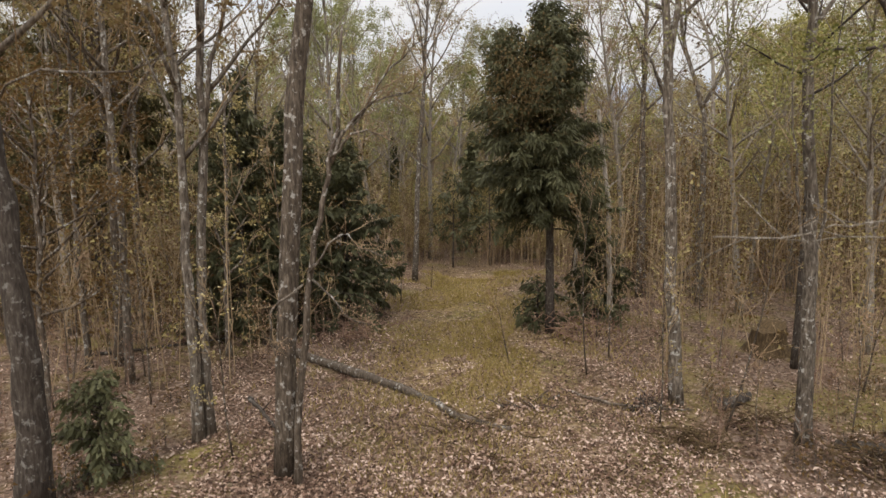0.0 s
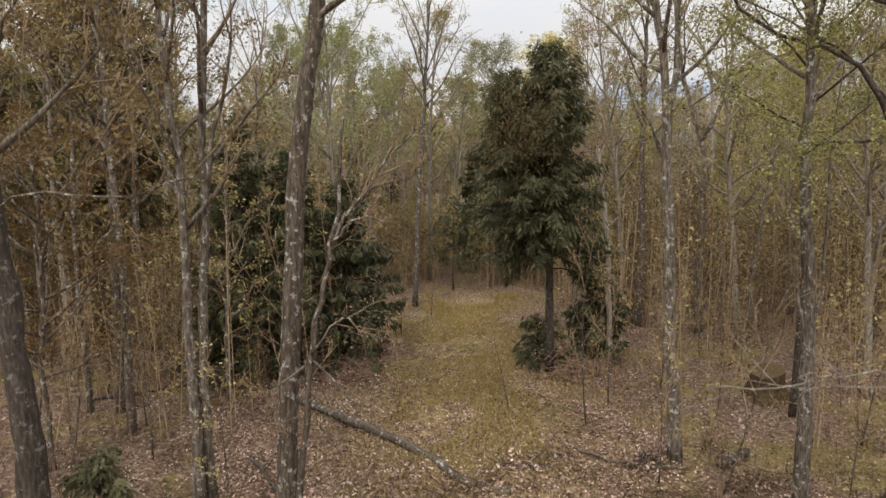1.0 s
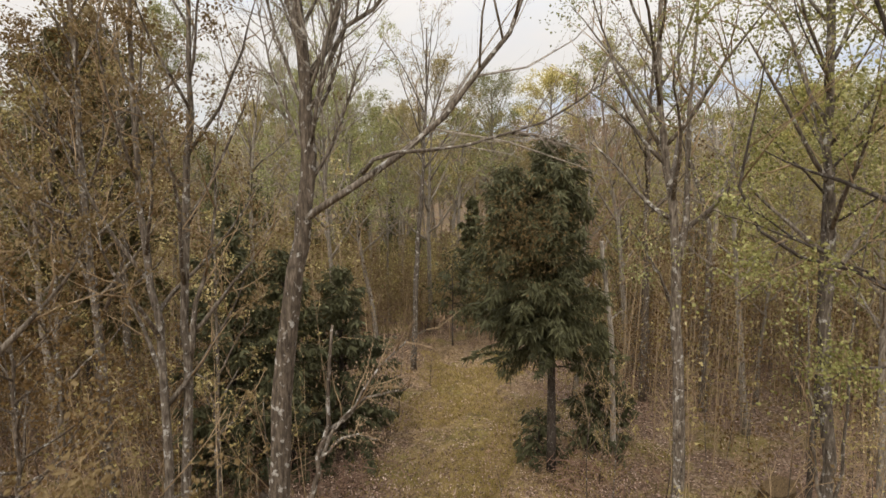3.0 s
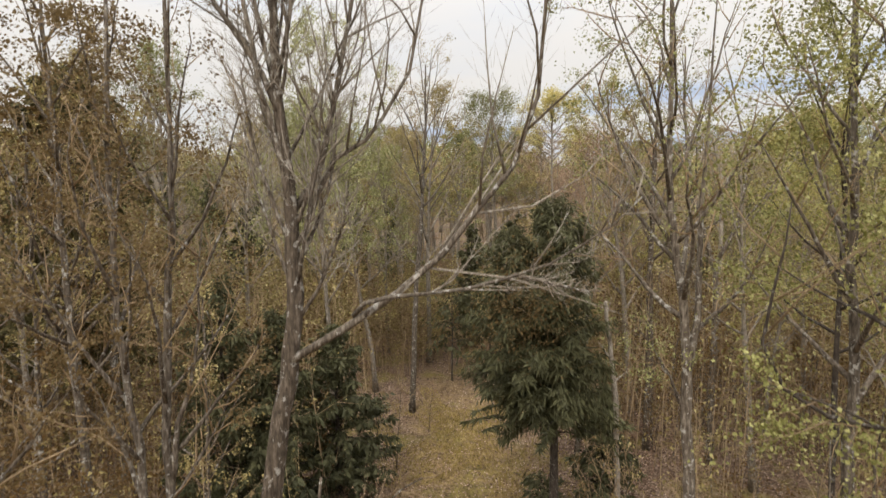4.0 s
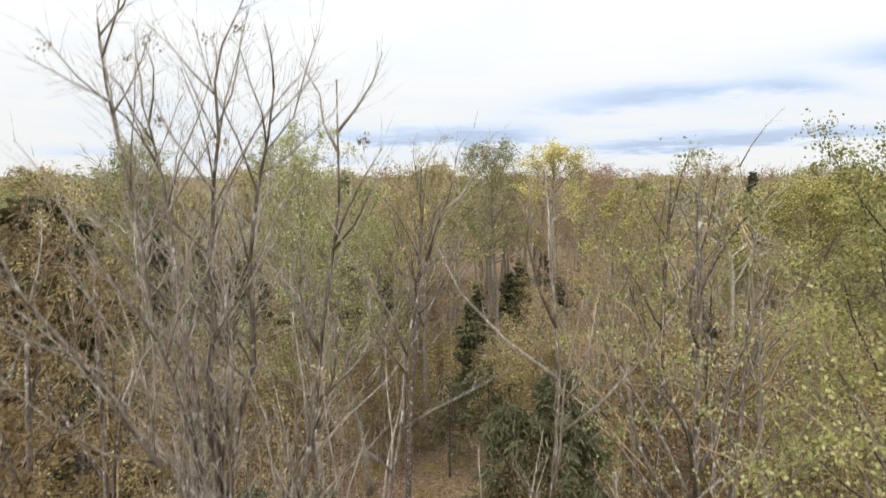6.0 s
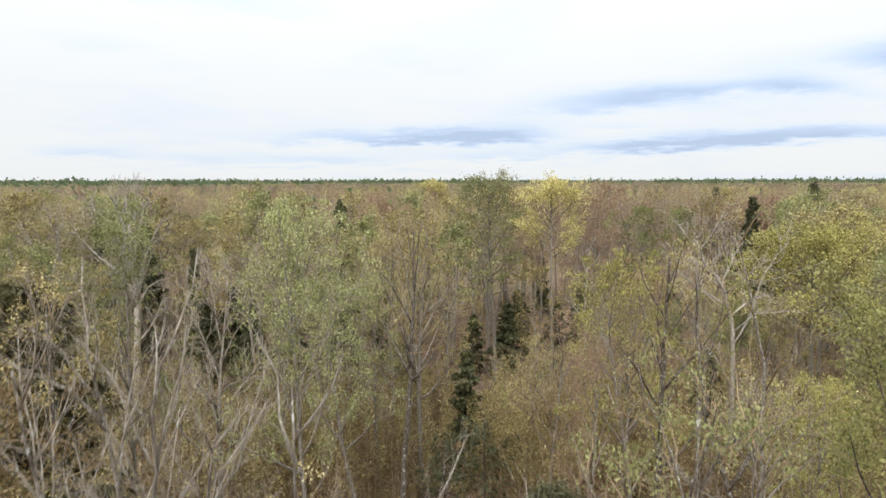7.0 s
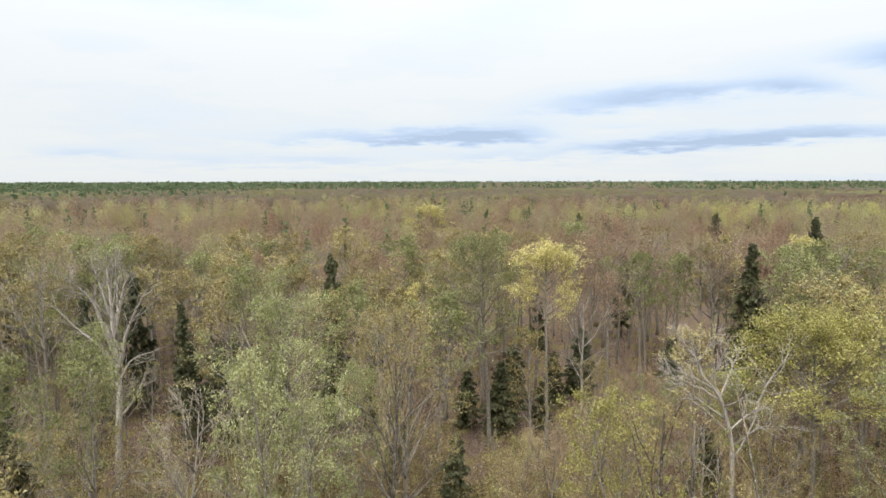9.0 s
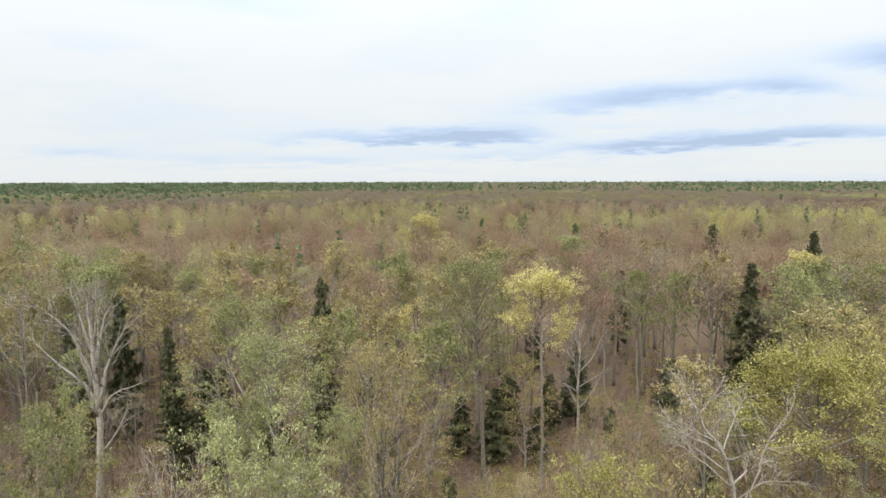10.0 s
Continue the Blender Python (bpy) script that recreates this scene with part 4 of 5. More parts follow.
stand_tree("twin_tree", "slender grey tree with lichen spots, one of two",
           [(-4.98, 11.2, 0), (-4.96, 11.2, 1.61), (-5.01, 11.2, 2.76), (-5.04, 11.2, 4.33), (-5.0, 11.2, 6.48), (-5.19, 11.2, 8.54), (-5.3, 11.3, 11), (-5.2, 11.4, 14.5)], 0.115,
           sprout=12, sprout_lo=0.5, reach=2.2, angle=45, leaves_n=4000, leaf=0.06, leafmat=LEAF_BROWN, barkmat=BARK_PALE, group="twin trees")
stand_tree("twin_tree", "slender grey tree with lichen spots and a forked top",
           [(-4.85, 11.45, 0), (-4.87, 11.4, 1.78), (-4.82, 11.4, 3.41), (-4.66, 11.4, 5.96), (-4.67, 11.4, 7.56), (-4.45, 11.4, 10.07), (-4.33, 11.4, 11.46), (-4.3, 11.5, 15.5)], 0.115,
           [([(-4.66, 11.4, 6.3), (-4.43, 11.4, 7.46), (-4.1, 11.4, 8.6), (-3.9, 11.5, 11)], 0.06)],
           sprout=11, sprout_lo=0.5, reach=2.2, angle=45, leaves_n=3500, leaf=0.06, leafmat=LEAF_BROWN, barkmat=BARK_PALE, group="twin trees")

stand_tree("pale_forked_tree", "straight pale grey tree with lichen bark and forked top",
           [(5.46, 13.0, 0), (5.27, 13.0, 2.1), (5.13, 13.0, 4.19), (4.99, 13.0, 6.69), (4.85, 13.0, 8.73), (4.53, 13.0, 10.49), (4.38, 13.0, 12.51), (4.3, 13.1, 16)], 0.15,
           [([(4.95, 13.0, 7.4), (5.07, 13.0, 9.09), (5.07, 13.0, 10.83), (5.1, 13.0, 12.51), (5.2, 13.1, 15.6)], 0.08),
            ([(4.95, 13.0, 7.0), (4.53, 13.0, 7.77), (4.21, 13.0, 8.07)], 0.03),
            ([(4.6, 13.0, 10.2), (3.72, 13.0, 11.62), (3.35, 13.0, 12.4), (2.9, 13, 13.6)], 0.05),
            ([(4.98, 13.0, 6.75), (4.51, 13.0, 7.89), (3.86, 13.0, 8.72)], 0.035)],
           sprout=14, sprout_lo=0.54, reach=2.8, angle=32, leaves_n=5500, leaf=0.055, spread=0.15, leafmat=LEAF_GREEN, barkmat=BARK_PALE)

stand_tree("grey_tree", "grey tree with lichen spots and side stems",
           [(7.12, 10.9, 0), (7.05, 10.9, 1.71), (7.01, 10.9, 3.27), (6.97, 10.9, 4.57), (6.75, 10.9, 6.45), (6.71, 10.9, 8.06), (6.54, 10.9, 10.01), (6.41, 10.9, 11.89), (6.3, 11, 15.5)], 0.145,
           [([(7.0, 10.9, 3.3), (6.75, 10.9, 4.3), (6.62, 10.9, 5.41), (6.43, 10.9, 6.55), (6.3, 10.8, 8)], 0.035),
            ([(7.0, 10.9, 3.5), (7.23, 10.9, 4.99), (7.18, 10.9, 6.96), (7.3, 10.8, 9)], 0.035)],
           sprout=12, sprout_lo=0.60, reach=2.4, angle=38, leaves_n=6500, leaf=0.065, spread=0.2, leafmat=LEAF_FRESH, barkmat=BARK_PALE)

stand_tree("dark_limbed_tree", "dark-barked tree with long crooked limbs and fresh leaves",
           [(7.7, 8.9, 0), (7.3, 8.9, 4), (6.85, 8.85, 7.0), (6.7, 8.85, 8.5), (6.65, 8.9, 10.5), (6.9, 9, 14.5)], 0.17,
           [([(6.85, 8.85, 7.0), (6.29, 8.8, 8.02), (5.63, 8.8, 8.46), (4.58, 8.8, 8.81), (4.03, 8.8, 9.55), (4.16, 8.8, 10.53), (4.31, 8.8, 11.3)], 0.042),
            ([(6.8, 8.85, 7.3), (6.54, 8.8, 7.71), (5.92, 8.8, 8.36), (5.23, 8.7, 8.68), (4.56, 8.6, 8.99), (3.7, 8.5, 9.2)], 0.026),
            ([(6.85, 8.85, 7.1), (6.53, 8.8, 7.14), (5.8, 8.8, 7.1), (5.4, 8.8, 6.94)], 0.04)],
           sprout=10, sprout_lo=0.62, reach=2.6, angle=30, leaves_n=9000, leaf=0.058, spread=0.17, leafmat=LEAF_FRESH, barkmat=BARK_DARK)

stand_tree("slender_tree", "slender dark young tree with fresh green leaves in its top",
           [(9.7, 15.5, 0), (9.75, 15.5, 4), (9.6, 15.5, 8), (9.5, 15.5, 12), (9.4, 15.5, 16.5)], 0.085,
           sprout=16, sprout_lo=0.45, reach=2.6, angle=35, leaves_n=13000, leaf=0.07, spread=0.22, leafmat=LEAF_FRESH, barkmat=BARK_DARK)

stand_tree("oak_tree", "slender grey oak still holding withered brown leaves",
           [(-8.2, 14.6, 0), (-8.15, 14.6, 4), (-8.3, 14.6, 8), (-8.3, 14.6, 12), (-8.4, 14.6, 15.8)], 0.11,
           sprout=18, sprout_lo=0.42, reach=2.3, angle=30, leaves_n=7000, leaf=0.08, spread=0.16, leafmat=LEAF_BROWN, barkmat=BARK_PALE)
stand_tree("oak_tree", "young grey oak holding dull brown leaves",
           [(-10.0, 15.8, 0), (-10.1, 15.8, 4), (-9.9, 15.8, 8), (-9.8, 15.8, 13.2)], 0.09,
           sprout=15, sprout_lo=0.35, reach=2.2, angle=30, leaves_n=5000, leaf=0.08, spread=0.16, leafmat=LEAF_RUST, barkmat=BARK_PALE)

stand_tree("young_beech", "young beech still hung with dull brown leaves",
           [(-8.7, 12.3, 0), (-8.75, 12.3, 2.5), (-8.6, 12.3, 4.6), (-8.7, 12.4, 7.2)], 0.06,
           sprout=20, sprout_lo=0.3, reach=2.0, angle=12, leaves_n=5200, leaf=0.075, spread=0.2, leafmat=LEAF_RUST, barkmat=BARK, twigmat=BARK, category="tree")
stand_tree("rough_barked_tree", "thick dark rough-barked tree with a pale dead bough",
           [(-6.41, 8.5, 0), (-6.34, 8.5, 1.94), (-6.35, 8.5, 2.83), (-6.45, 8.5, 4.12), (-6.5, 8.5, 5.4), (-6.6, 8.5, 7.5), (-6.9, 8.6, 11), (-7.1, 8.7, 15)], 0.24,
           [([(-6.5, 8.45, 5.9), (-5.6, 7.5, 6.3), (-4.46, 6.6, 6.40), (-3.97, 6.5, 6.38), (-3.42, 6.4, 6.36), (-2.91, 6.4, 6.52), (-2.35, 6.4, 6.67)], 0.017),
            ([(-6.6, 8.5, 7.6), (-6.0, 8.2, 8.6), (-5.2, 7.9, 9.4)], 0.04)],
           sprout=7, sprout_lo=0.66, reach=2.4, angle=45, leaves_n=3000, leaf=0.06, leafmat=LEAF_BROWN, barkmat=BARK_DARK, limbmat=BARK_PALE, subs=4, twigs=4)

stand_tree("grey_tree", "grey forest tree with a mossy foot and thin olive leaves",
           [(-9.2, 16.0, 0), (-9.14, 16.0, 3.16), (-9.11, 16.0, 7.03), (-9.24, 16.0, 8.52), (-9.4, 16, 15)], 0.16,
           sprout=12, sprout_lo=0.4, reach=3, leaves_n=2600, leaf=0.08, leafmat=LEAF_OLIVE)
stand_tree("pale_tree", "straight pale-barked tree with thin olive leaves",
           [(-11.5, 22.0, 0), (-11.67, 22.0, 4.56), (-11.54, 22.0, 9.35), (-11.4, 22.0, 15.5)], 0.17,
           sprout=12, sprout_lo=0.4, reach=3.2, leaves_n=2600, leaf=0.09, leafmat=LEAF_OLIVE, barkmat=BARK_PALE)
stand_tree("slender_tree", "slender pale young tree before the spruces",
           [(-6.49, 17.0, 0), (-6.48, 17.0, 2.19), (-6.36, 17.0, 4.21), (-6.3, 17, 8.5)], 0.09,
           sprout=10, sprout_lo=0.35, reach=1.4, leaves_n=1100, leaf=0.08, leafmat=LEAF_OLIVE, barkmat=BARK_PALE)
stand_tree("bare_tree", "bare grey tree with a fan-shaped crown beyond the clearing",
           [(-1.5, 30.0, 0), (-1.3, 30.0, 5), (-1.0, 30, 9.5), (-0.8, 30, 12.5), (-0.7, 30, 17)], 0.15,
           sprout=14, sprout_lo=0.55, reach=3.2, angle=48, leaves_n=300, leaf=0.08, leafmat=LEAF_OLIVE, barkmat=BARK_PALE, twig_w=0.009)
stand_tree("grey_tree", "straight dark grey tree behind the spruce, thin olive leaves",
           [(9.0, 26.0, 0), (8.95, 26.0, 4), (8.85, 26.0, 8), (8.8, 26.0, 12), (8.9, 26.0, 16.5)], 0.19,
           sprout=12, sprout_lo=0.5, reach=2.8, angle=42, leaves_n=1600, leaf=0.09, leafmat=LEAF_OLIVE, barkmat=BARK, twig_w=0.008)
stand_tree("forked_tree", "pale grey tree forking into two crooked stems",
           [(11.0, 24.5, 0), (11.0, 24.5, 3), (10.95, 24.5, 6), (10.8, 24.5, 8.2), (10.0, 24.5, 10.4), (9.5, 24.5, 13), (9.3, 24.6, 16.6)], 0.15,
           [([(10.8, 24.5, 8.1), (11.6, 24.4, 10.0), (12.0, 24.8, 12.2), (11.7, 25.6, 15.0), (11.5, 26.2, 17.3)], 0.09),
            ([(11.4, 24.4, 9.6), (12.4, 24.2, 10.8), (13.3, 24.1, 12.6)], 0.05)],
           sprout=9, sprout_lo=0.6, reach=2.2, angle=45, leaves_n=900, leaf=0.08, leafmat=LEAF_FRESH, barkmat=BARK_PALE, twig_w=0.007)
stand_tree("broken_snag", "pale broken dead trunk beside the spruce",
           [(6.06, 20.5, 0), (5.95, 20.5, 2.4), (5.82, 20.5, 4.61), (5.59, 20.5, 6.19), (5.38, 20.5, 7.64)], 0.10,
           sprout=4, sprout_lo=0.5, reach=0.6, subs=2, twigs=2, barkmat=BARK_DEAD, twigmat=BARK_DEAD, r_top=0.06)

stand_tree("bleached_dead_tree", "bleached dead tree with broken crooked limbs",
           [(15.6, 33.6, 0), (15.5, 33.6, 4), (15.4, 33.6, 9), (15.2, 33.6, 12), (14.51, 33.6, 14.05), (13.68, 33.6, 15.13), (13.1, 33.6, 16.34)], 0.145,
           [([(15.3, 33.6, 10.8), (16.17, 33.6, 12.4), (16.57, 33.6, 14.32), (17.38, 33.6, 15.67), (17.45, 33.6, 16.61)], 0.05),
            ([(14.6, 33.6, 13.9), (13.6, 33.4, 14.5), (12.39, 33.3, 15.13), (11.33, 33.2, 15.67)], 0.045),
            ([(14.51, 33.6, 14.05), (14.25, 33.6, 15.13), (14.54, 33.6, 15.81)], 0.04),
            ([(15.4, 33.6, 11.6), (16.2, 33.4, 12.5), (16.94, 33.3, 12.68), (18.11, 33.2, 12.68)], 0.04),
            ([(15.2, 33.6, 12.2), (14.04, 33.2, 13.23), (12.69, 33.0, 14.32), (12.15, 32.9, 14.73)], 0.04),
            ([(15.45, 33.6, 8.5), (14.0, 32.8, 10.6), (12.6, 32.2, 11.8)], 0.04)],
           sprout=9, sprout_lo=0.5, reach=2.6, angle=25, subs=11, twigs=6, barkmat=BARK_DEAD, twigmat=BARK_DEAD, r_top=0.025, twig_w=0.007, rise_=0.03)
stand_tree("bare_tree", "tall leafless pale grey tree with a broad open crown",
           [(-23.35, 48.3, 0), (-23.3, 48.3, 2.5), (-23.18, 48.30, 5.16), (-22.86, 48.30, 9.41), (-23.02, 48.30, 13.20), (-23.05, 48.30, 16.2), (-23.2, 48.30, 18.2)], 0.31,
           [([(-22.86, 48.30, 9.67), (-22.22, 48.14, 10.63), (-21.40, 47.98, 11.53), (-19.33, 47.82, 12.36)], 0.10),
            ([(-22.90, 48.30, 10.63), (-23.99, 48.14, 12.40), (-25.30, 47.98, 13.62), (-27.14, 47.82, 15.68)], 0.13),
            ([(-22.98, 48.30, 12.08), (-23.67, 47.98, 14.50), (-24.31, 47.82, 16.09), (-25.60, 47.66, 17.51)], 0.16),
            ([(-22.86, 48.30, 10.15), (-22.22, 48.06, 12.40), (-21.41, 47.90, 14.45), (-19.84, 47.74, 17.11)], 0.18),
            ([(-22.98, 48.30, 12.89), (-22.46, 48.30, 15.22), (-22.05, 48.30, 16.7), (-21.32, 48.30, 18.2)], 0.15),
            ([(-23.02, 48.30, 14.01), (-23.75, 48.62, 16.02), (-24.31, 48.94, 17.4), (-24.79, 49.10, 18.4)], 0.12)],
           sprout=13, sprout_lo=0.40, reach=4.6, angle=50, subs=9, twigs=7, barkmat=BARK_DEAD, twigmat=BARK_LIGHT, r_top=0.06, twig_w=0.014, rise_=0.1)

stand_tree("yellow_tree", "tall pale-trunked tree topped by a bright yellow spring crown",
           [(10.1, 54.0, 0), (10.0, 54.0, 5), (9.9, 54.1, 10), (9.8, 54.0, 15), (9.8, 54.0, 17.8)], 0.17,
           sprout=24, sprout_lo=0.62, reach=2.9, angle=22, subs=7, twigs=5, leaves_n=11000, leaf=0.125, leafmat=LEAF_YELLOW, barkmat=BARK_LIGHT, twig_w=0.012, spread=0.26)
stand_tree("pale_green_tree", "tall pale-trunked tree with an airy pale green crown",
           [(5.5, 57.5, 0), (5.3, 57.5, 5), (5.0, 57.5, 9.5), (4.8, 57.5, 14), (4.7, 57.5, 18.4)], 0.21,
           sprout=26, sprout_lo=0.45, reach=3.9, angle=30, subs=8, twigs=6, leaves_n=17000, leaf=0.11, leafmat=LEAF_GREEN, barkmat=BARK_LIGHT, twigmat=TWIG_PALE, twig_w=0.012, spread=0.30)
stand_tree("round_crowned_tree", "broad round-crowned tree with dense yellow-green spring leaves",
           [(25.2, 42.0, 0), (25.0, 42.0, 5), (24.8, 42.0, 9), (24.6, 42.0, 11.5), (24.5, 42.0, 14.6)], 0.19,
           sprout=30, sprout_lo=0.48, reach=4.6, angle=18, subs=9, twigs=7, leaves_n=24000, leaf=0.125, leafmat=LEAF_LIME, barkmat=BARK_LIGHT, twig_w=0.010, spread=0.30)
stand_tree("olive_tree", "thin olive-leaved young tree beside the yellow one",
           [(8.4, 53.0, 0), (8.5, 53.0, 4), (8.3, 53.1, 8), (8.4, 53.0, 11.5)], 0.12,
           sprout=16, sprout_lo=0.3, reach=2.2, angle=25, subs=5, twigs=5, leaves_n=2600, leaf=0.14, leafmat=LEAF_OLIVE, barkmat=BARK_LIGHT, twig_w=0.012, spread=0.3)
stand_tree("bare_tree", "small pale bare tree with a rounded crown on open ground",
           [(15.0, 62.5, 0), (15.1, 62.5, 3), (15.0, 62.5, 6), (15.1, 62.5, 9.5), (15.0, 62.5, 12.5)], 0.17,
           sprout=18, sprout_lo=0.35, reach=3.4, angle=30, subs=8, twigs=6, barkmat=BARK_DEAD, twigmat=BARK_LIGHT, twig_w=0.014)

stand_tree("dead_sapling", "dead leafless sapling with pale level twigs",
           [(4.6, 5.2, 0), (4.55, 5.2, 2.4), (4.5, 5.15, 4.8), (4.5, 5.1, 6.2)], 0.05,
           [([(4.5, 5.15, 4.75), (3.92, 5.1, 4.83), (3.48, 5.1, 4.81), (3.2, 5.1, 4.82)], 0.006),
            ([(4.5, 5.15, 4.6), (3.7, 5.1, 4.72), (3.29, 5.1, 4.70), (2.84, 5.1, 4.68), (2.39, 5.1, 4.70)], 0.006)],
           subs=3, twigs=2, barkmat=BARK_LIGHT, twigmat=BARK_LIGHT, r_top=0.012, twig_w=0.002)

# ---- conifers of the clearing ----


def stand_conifer(x, y, height, r0, lo, reach, boughs, sprays, label, slim=0.7, size=0.24, name="spruce_tree", second=None, needle=None, full=1.0, loose=0.05):
    ob = make_conifer(height, r0, lo, reach, boughs, sprays, label, name, slim, size, second, needle, full, loose)
    ob.location = (x, y, float(ground_z(x, y)))
    return ob


spruce = stand_conifer(3.70, 19.6, 11.2, 0.17, 0.38, 2.25, 150, 240, "large dark spruce with bare lower trunk beside the track", 0.5, 0.26, full=0.55, loose=0.09,
                       second=[(-0.05, 0, 4.0), (-0.7, -0.1, 5.2), (-1.2, -0.1, 6.8), (-1.5, -0.1, 8.4), (-1.65, 0, 10.0)])
# dead brown sprays on the upper boughs
s = Soup()
c = RNG.normal(size=(1200, 3)) * (0.75, 0.45, 0.9) + (-1.3, -1.5, 8.2)
flakes(s, c, 0.09, hang=0.6)
c = RNG.normal(size=(260, 3)) * (0.7, 0.4, 0.7) + (-1.1, -1.3, 8.0)
spikes(s, c, c + RNG.normal(size=c.shape) * (0.45, 0.3, 0.3), 0.008)
tagged(part("withered_foliage", s, LEAF_BROWN, spruce, "withered brown sprays", smooth=False), kind="stuff")
stand_conifer(5.7, 21.2, 4.6, 0.09, 0.05, 1.7, 80, 110, "small dark spruce behind the large one", 0.7)
stand_conifer(3.4, 20.4, 1.7, 0.05, 0.02, 1.3, 34, 40, "low dark spruce bush round the trunk foot", 0.6, 0.3)
# long low boughs of the spruce
for az, h, ln in ((2.6, 4.6, 3.3), (3.0, 4.1, 3.0), (3.5, 4.4, 2.6), (0.3, 3.6, 2.2), (5.6, 4.2, 2.4), (2.2, 5.0, 2.6), (4.4, 4.3, 2.2)):
    line = bend((0, 0, h), (math.cos(az), math.sin(az), -0.05), ln, 6, 0.08, -0.03)
    s = Soup()
    tube(s, line, taper(7, 0.03, 0.005), 5)
    bough = part("bough", s, BARK_DARK, spruce)
    s = Soup()
    c, d = along(line, RNG.uniform(0.25, 1.0, 170))
    tip = c + unit(d * 0.5 + RNG.normal(size=c.shape) * (0.7, 0.7, 0.25)) * 0.30 - UP * 0.08
    ribbons(s, c, tip, 0.035)
    tagged(part("needle_spray", s, NEEDLE, bough, smooth=False), kind="stuff")
stand_conifer(0.6, 34.5, 5.6, 0.06, 0.34, 2.6, 26, 34, "young hemlock with airy drooping boughs where the track ends", 0.45, 0.3, "hemlock_tree", loose=0.12)
stand_conifer(2.9, 35.5, 6.2, 0.07, 0.38, 2.8, 28, 34, "young hemlock with airy drooping boughs where the track ends", 0.45, 0.3, "hemlock_tree", loose=0.12)
stand_conifer(35.8, 70.5, 17.6, 0.2, 0.10, 3.0, 130, 80, "tall dark spire-shaped spruce over the wood", 0.85, 0.5, full=1.5, loose=0.05)
stand_conifer(-6.7, 19.0, 8.8, 0.14, 0.04, 2.5, 140, 140, "dark spruce with boughs down to the ground", 0.75)
stand_conifer(-5.0, 19.6, 7.6, 0.12, 0.03, 2.6, 110, 130, "dark spruce with boughs down to the ground", 0.75)
stand_conifer(-3.6, 21.4, 6.6, 0.12, 0.03, 2.8, 130, 140, "dark spruce with boughs down to the ground", 0.75)
stand_conifer(-5.9, 9.5, 1.9, 0.03, 0.03, 0.95, 50, 70, "small pine sapling among dead leaves", 0.5, 0.2, "pine_sapling")
stand_conifer(-14.4, 24.0, 15.8, 0.22, 0.30, 4.2, 190, 150, "tall olive-brown hemlock at the edge of the clearing", 0.42, 0.40, "hemlock_tree", needle=HEMLOCK, full=0.9, loose=0.08)
stand_conifer(-19.5, 27.0, 12.0, 0.2, 0.25, 3.2, 130, 120, "tall olive-brown hemlock at the edge of the clearing", 0.5, 0.40, "hemlock_tree", needle=HEMLOCK, full=0.9, loose=0.08)


# ---- saplings round the clearing ----


def make_sapling(height, leafmat, label):
    root = thing("sapling", (0, 0, 0), label, "sapling", "saplings round the clearing")
    line = bend((0, 0, -0.05), (RNG.normal() * 0.06, RNG.normal() * 0.06, 1), height, 8, 0.05, 0.04)
    s = Soup()
    tube(s, line, taper(9, 0.022, 0.004), 5)
    part("stem", s, BARK, root)
    limbs = crown_limbs(line, 0.02, 9, 0.25, height * 0.22, 40, 0.05)
    br, tw, lf = clothe(limbs, 4, 3, 160, 0.06, leafmat and True, 0.0, 0.08, 0.003, 0.3)
    for ln, r in limbs:
        tube(br, ln, taper(len(ln), 0.010, 0.003), 3)
    br.add(np.concatenate(tw.v), tw.f)
    tagged(part("twigwork", br, TWIG, root), kind="stuff")
    tagged(part("foliage", lf, leafmat, root, smooth=False), kind="stuff")
    return root


kinds = [make_sapling(3.6, LEAF_OLIVE, "thin bare sapling with a few olive leaves"), make_sapling(4.6, LEAF_BROWN, "thin brown-leaved sapling with fine twigs"),
         make_sapling(2.4, LEAF_RED, "short reddish sapling with fine twigs")]
SPOTS = [(-4.0, 10.4), (-3.2, 12.2), (8.6, 11.6), (8.95, 11.2), (5.9, 11.6), (6.2, 10.9), (4.7, 12.0), (3.8, 14.8), (7.6, 15.5), (10.9, 14.6),
         (12.9, 15.5), (11.4, 16.0), (12.3, 18.4), (6.8, 17.6), (7.7, 19.0), (4.9, 16.6), (-7.5, 11.0), (-8.4, 12.5), (-7.0, 13.3), (-9.6, 13.0), (-8.0, 15.0),
         (-6.2, 14.2), (-10.5, 17.5), (-4.4, 14.6), (-1.8, 24.0), (-2.6, 25.5), (-0.6, 27.5), (5.2, 23.5), (6.8, 24.5), (10.4, 13.8), (11.0, 11.9), (-10.8, 11.8), (1.9, 16.3), (5.0, 18.4)]
for i, (x, y) in enumerate(SPOTS):
    k = RNG.uniform(0.7, 1.3)
    ob = copy_thing(kinds[i % 3], pose(x, y, float(ground_z(x, y)), RNG.normal() * 4, RNG.normal() * 4, RNG.uniform(0, 360)))
    ob.scale = (k, k, k)
for ob in kinds:
    retire(ob)

# ---- undergrowth: thin stems, twigs and leaves past counting ----


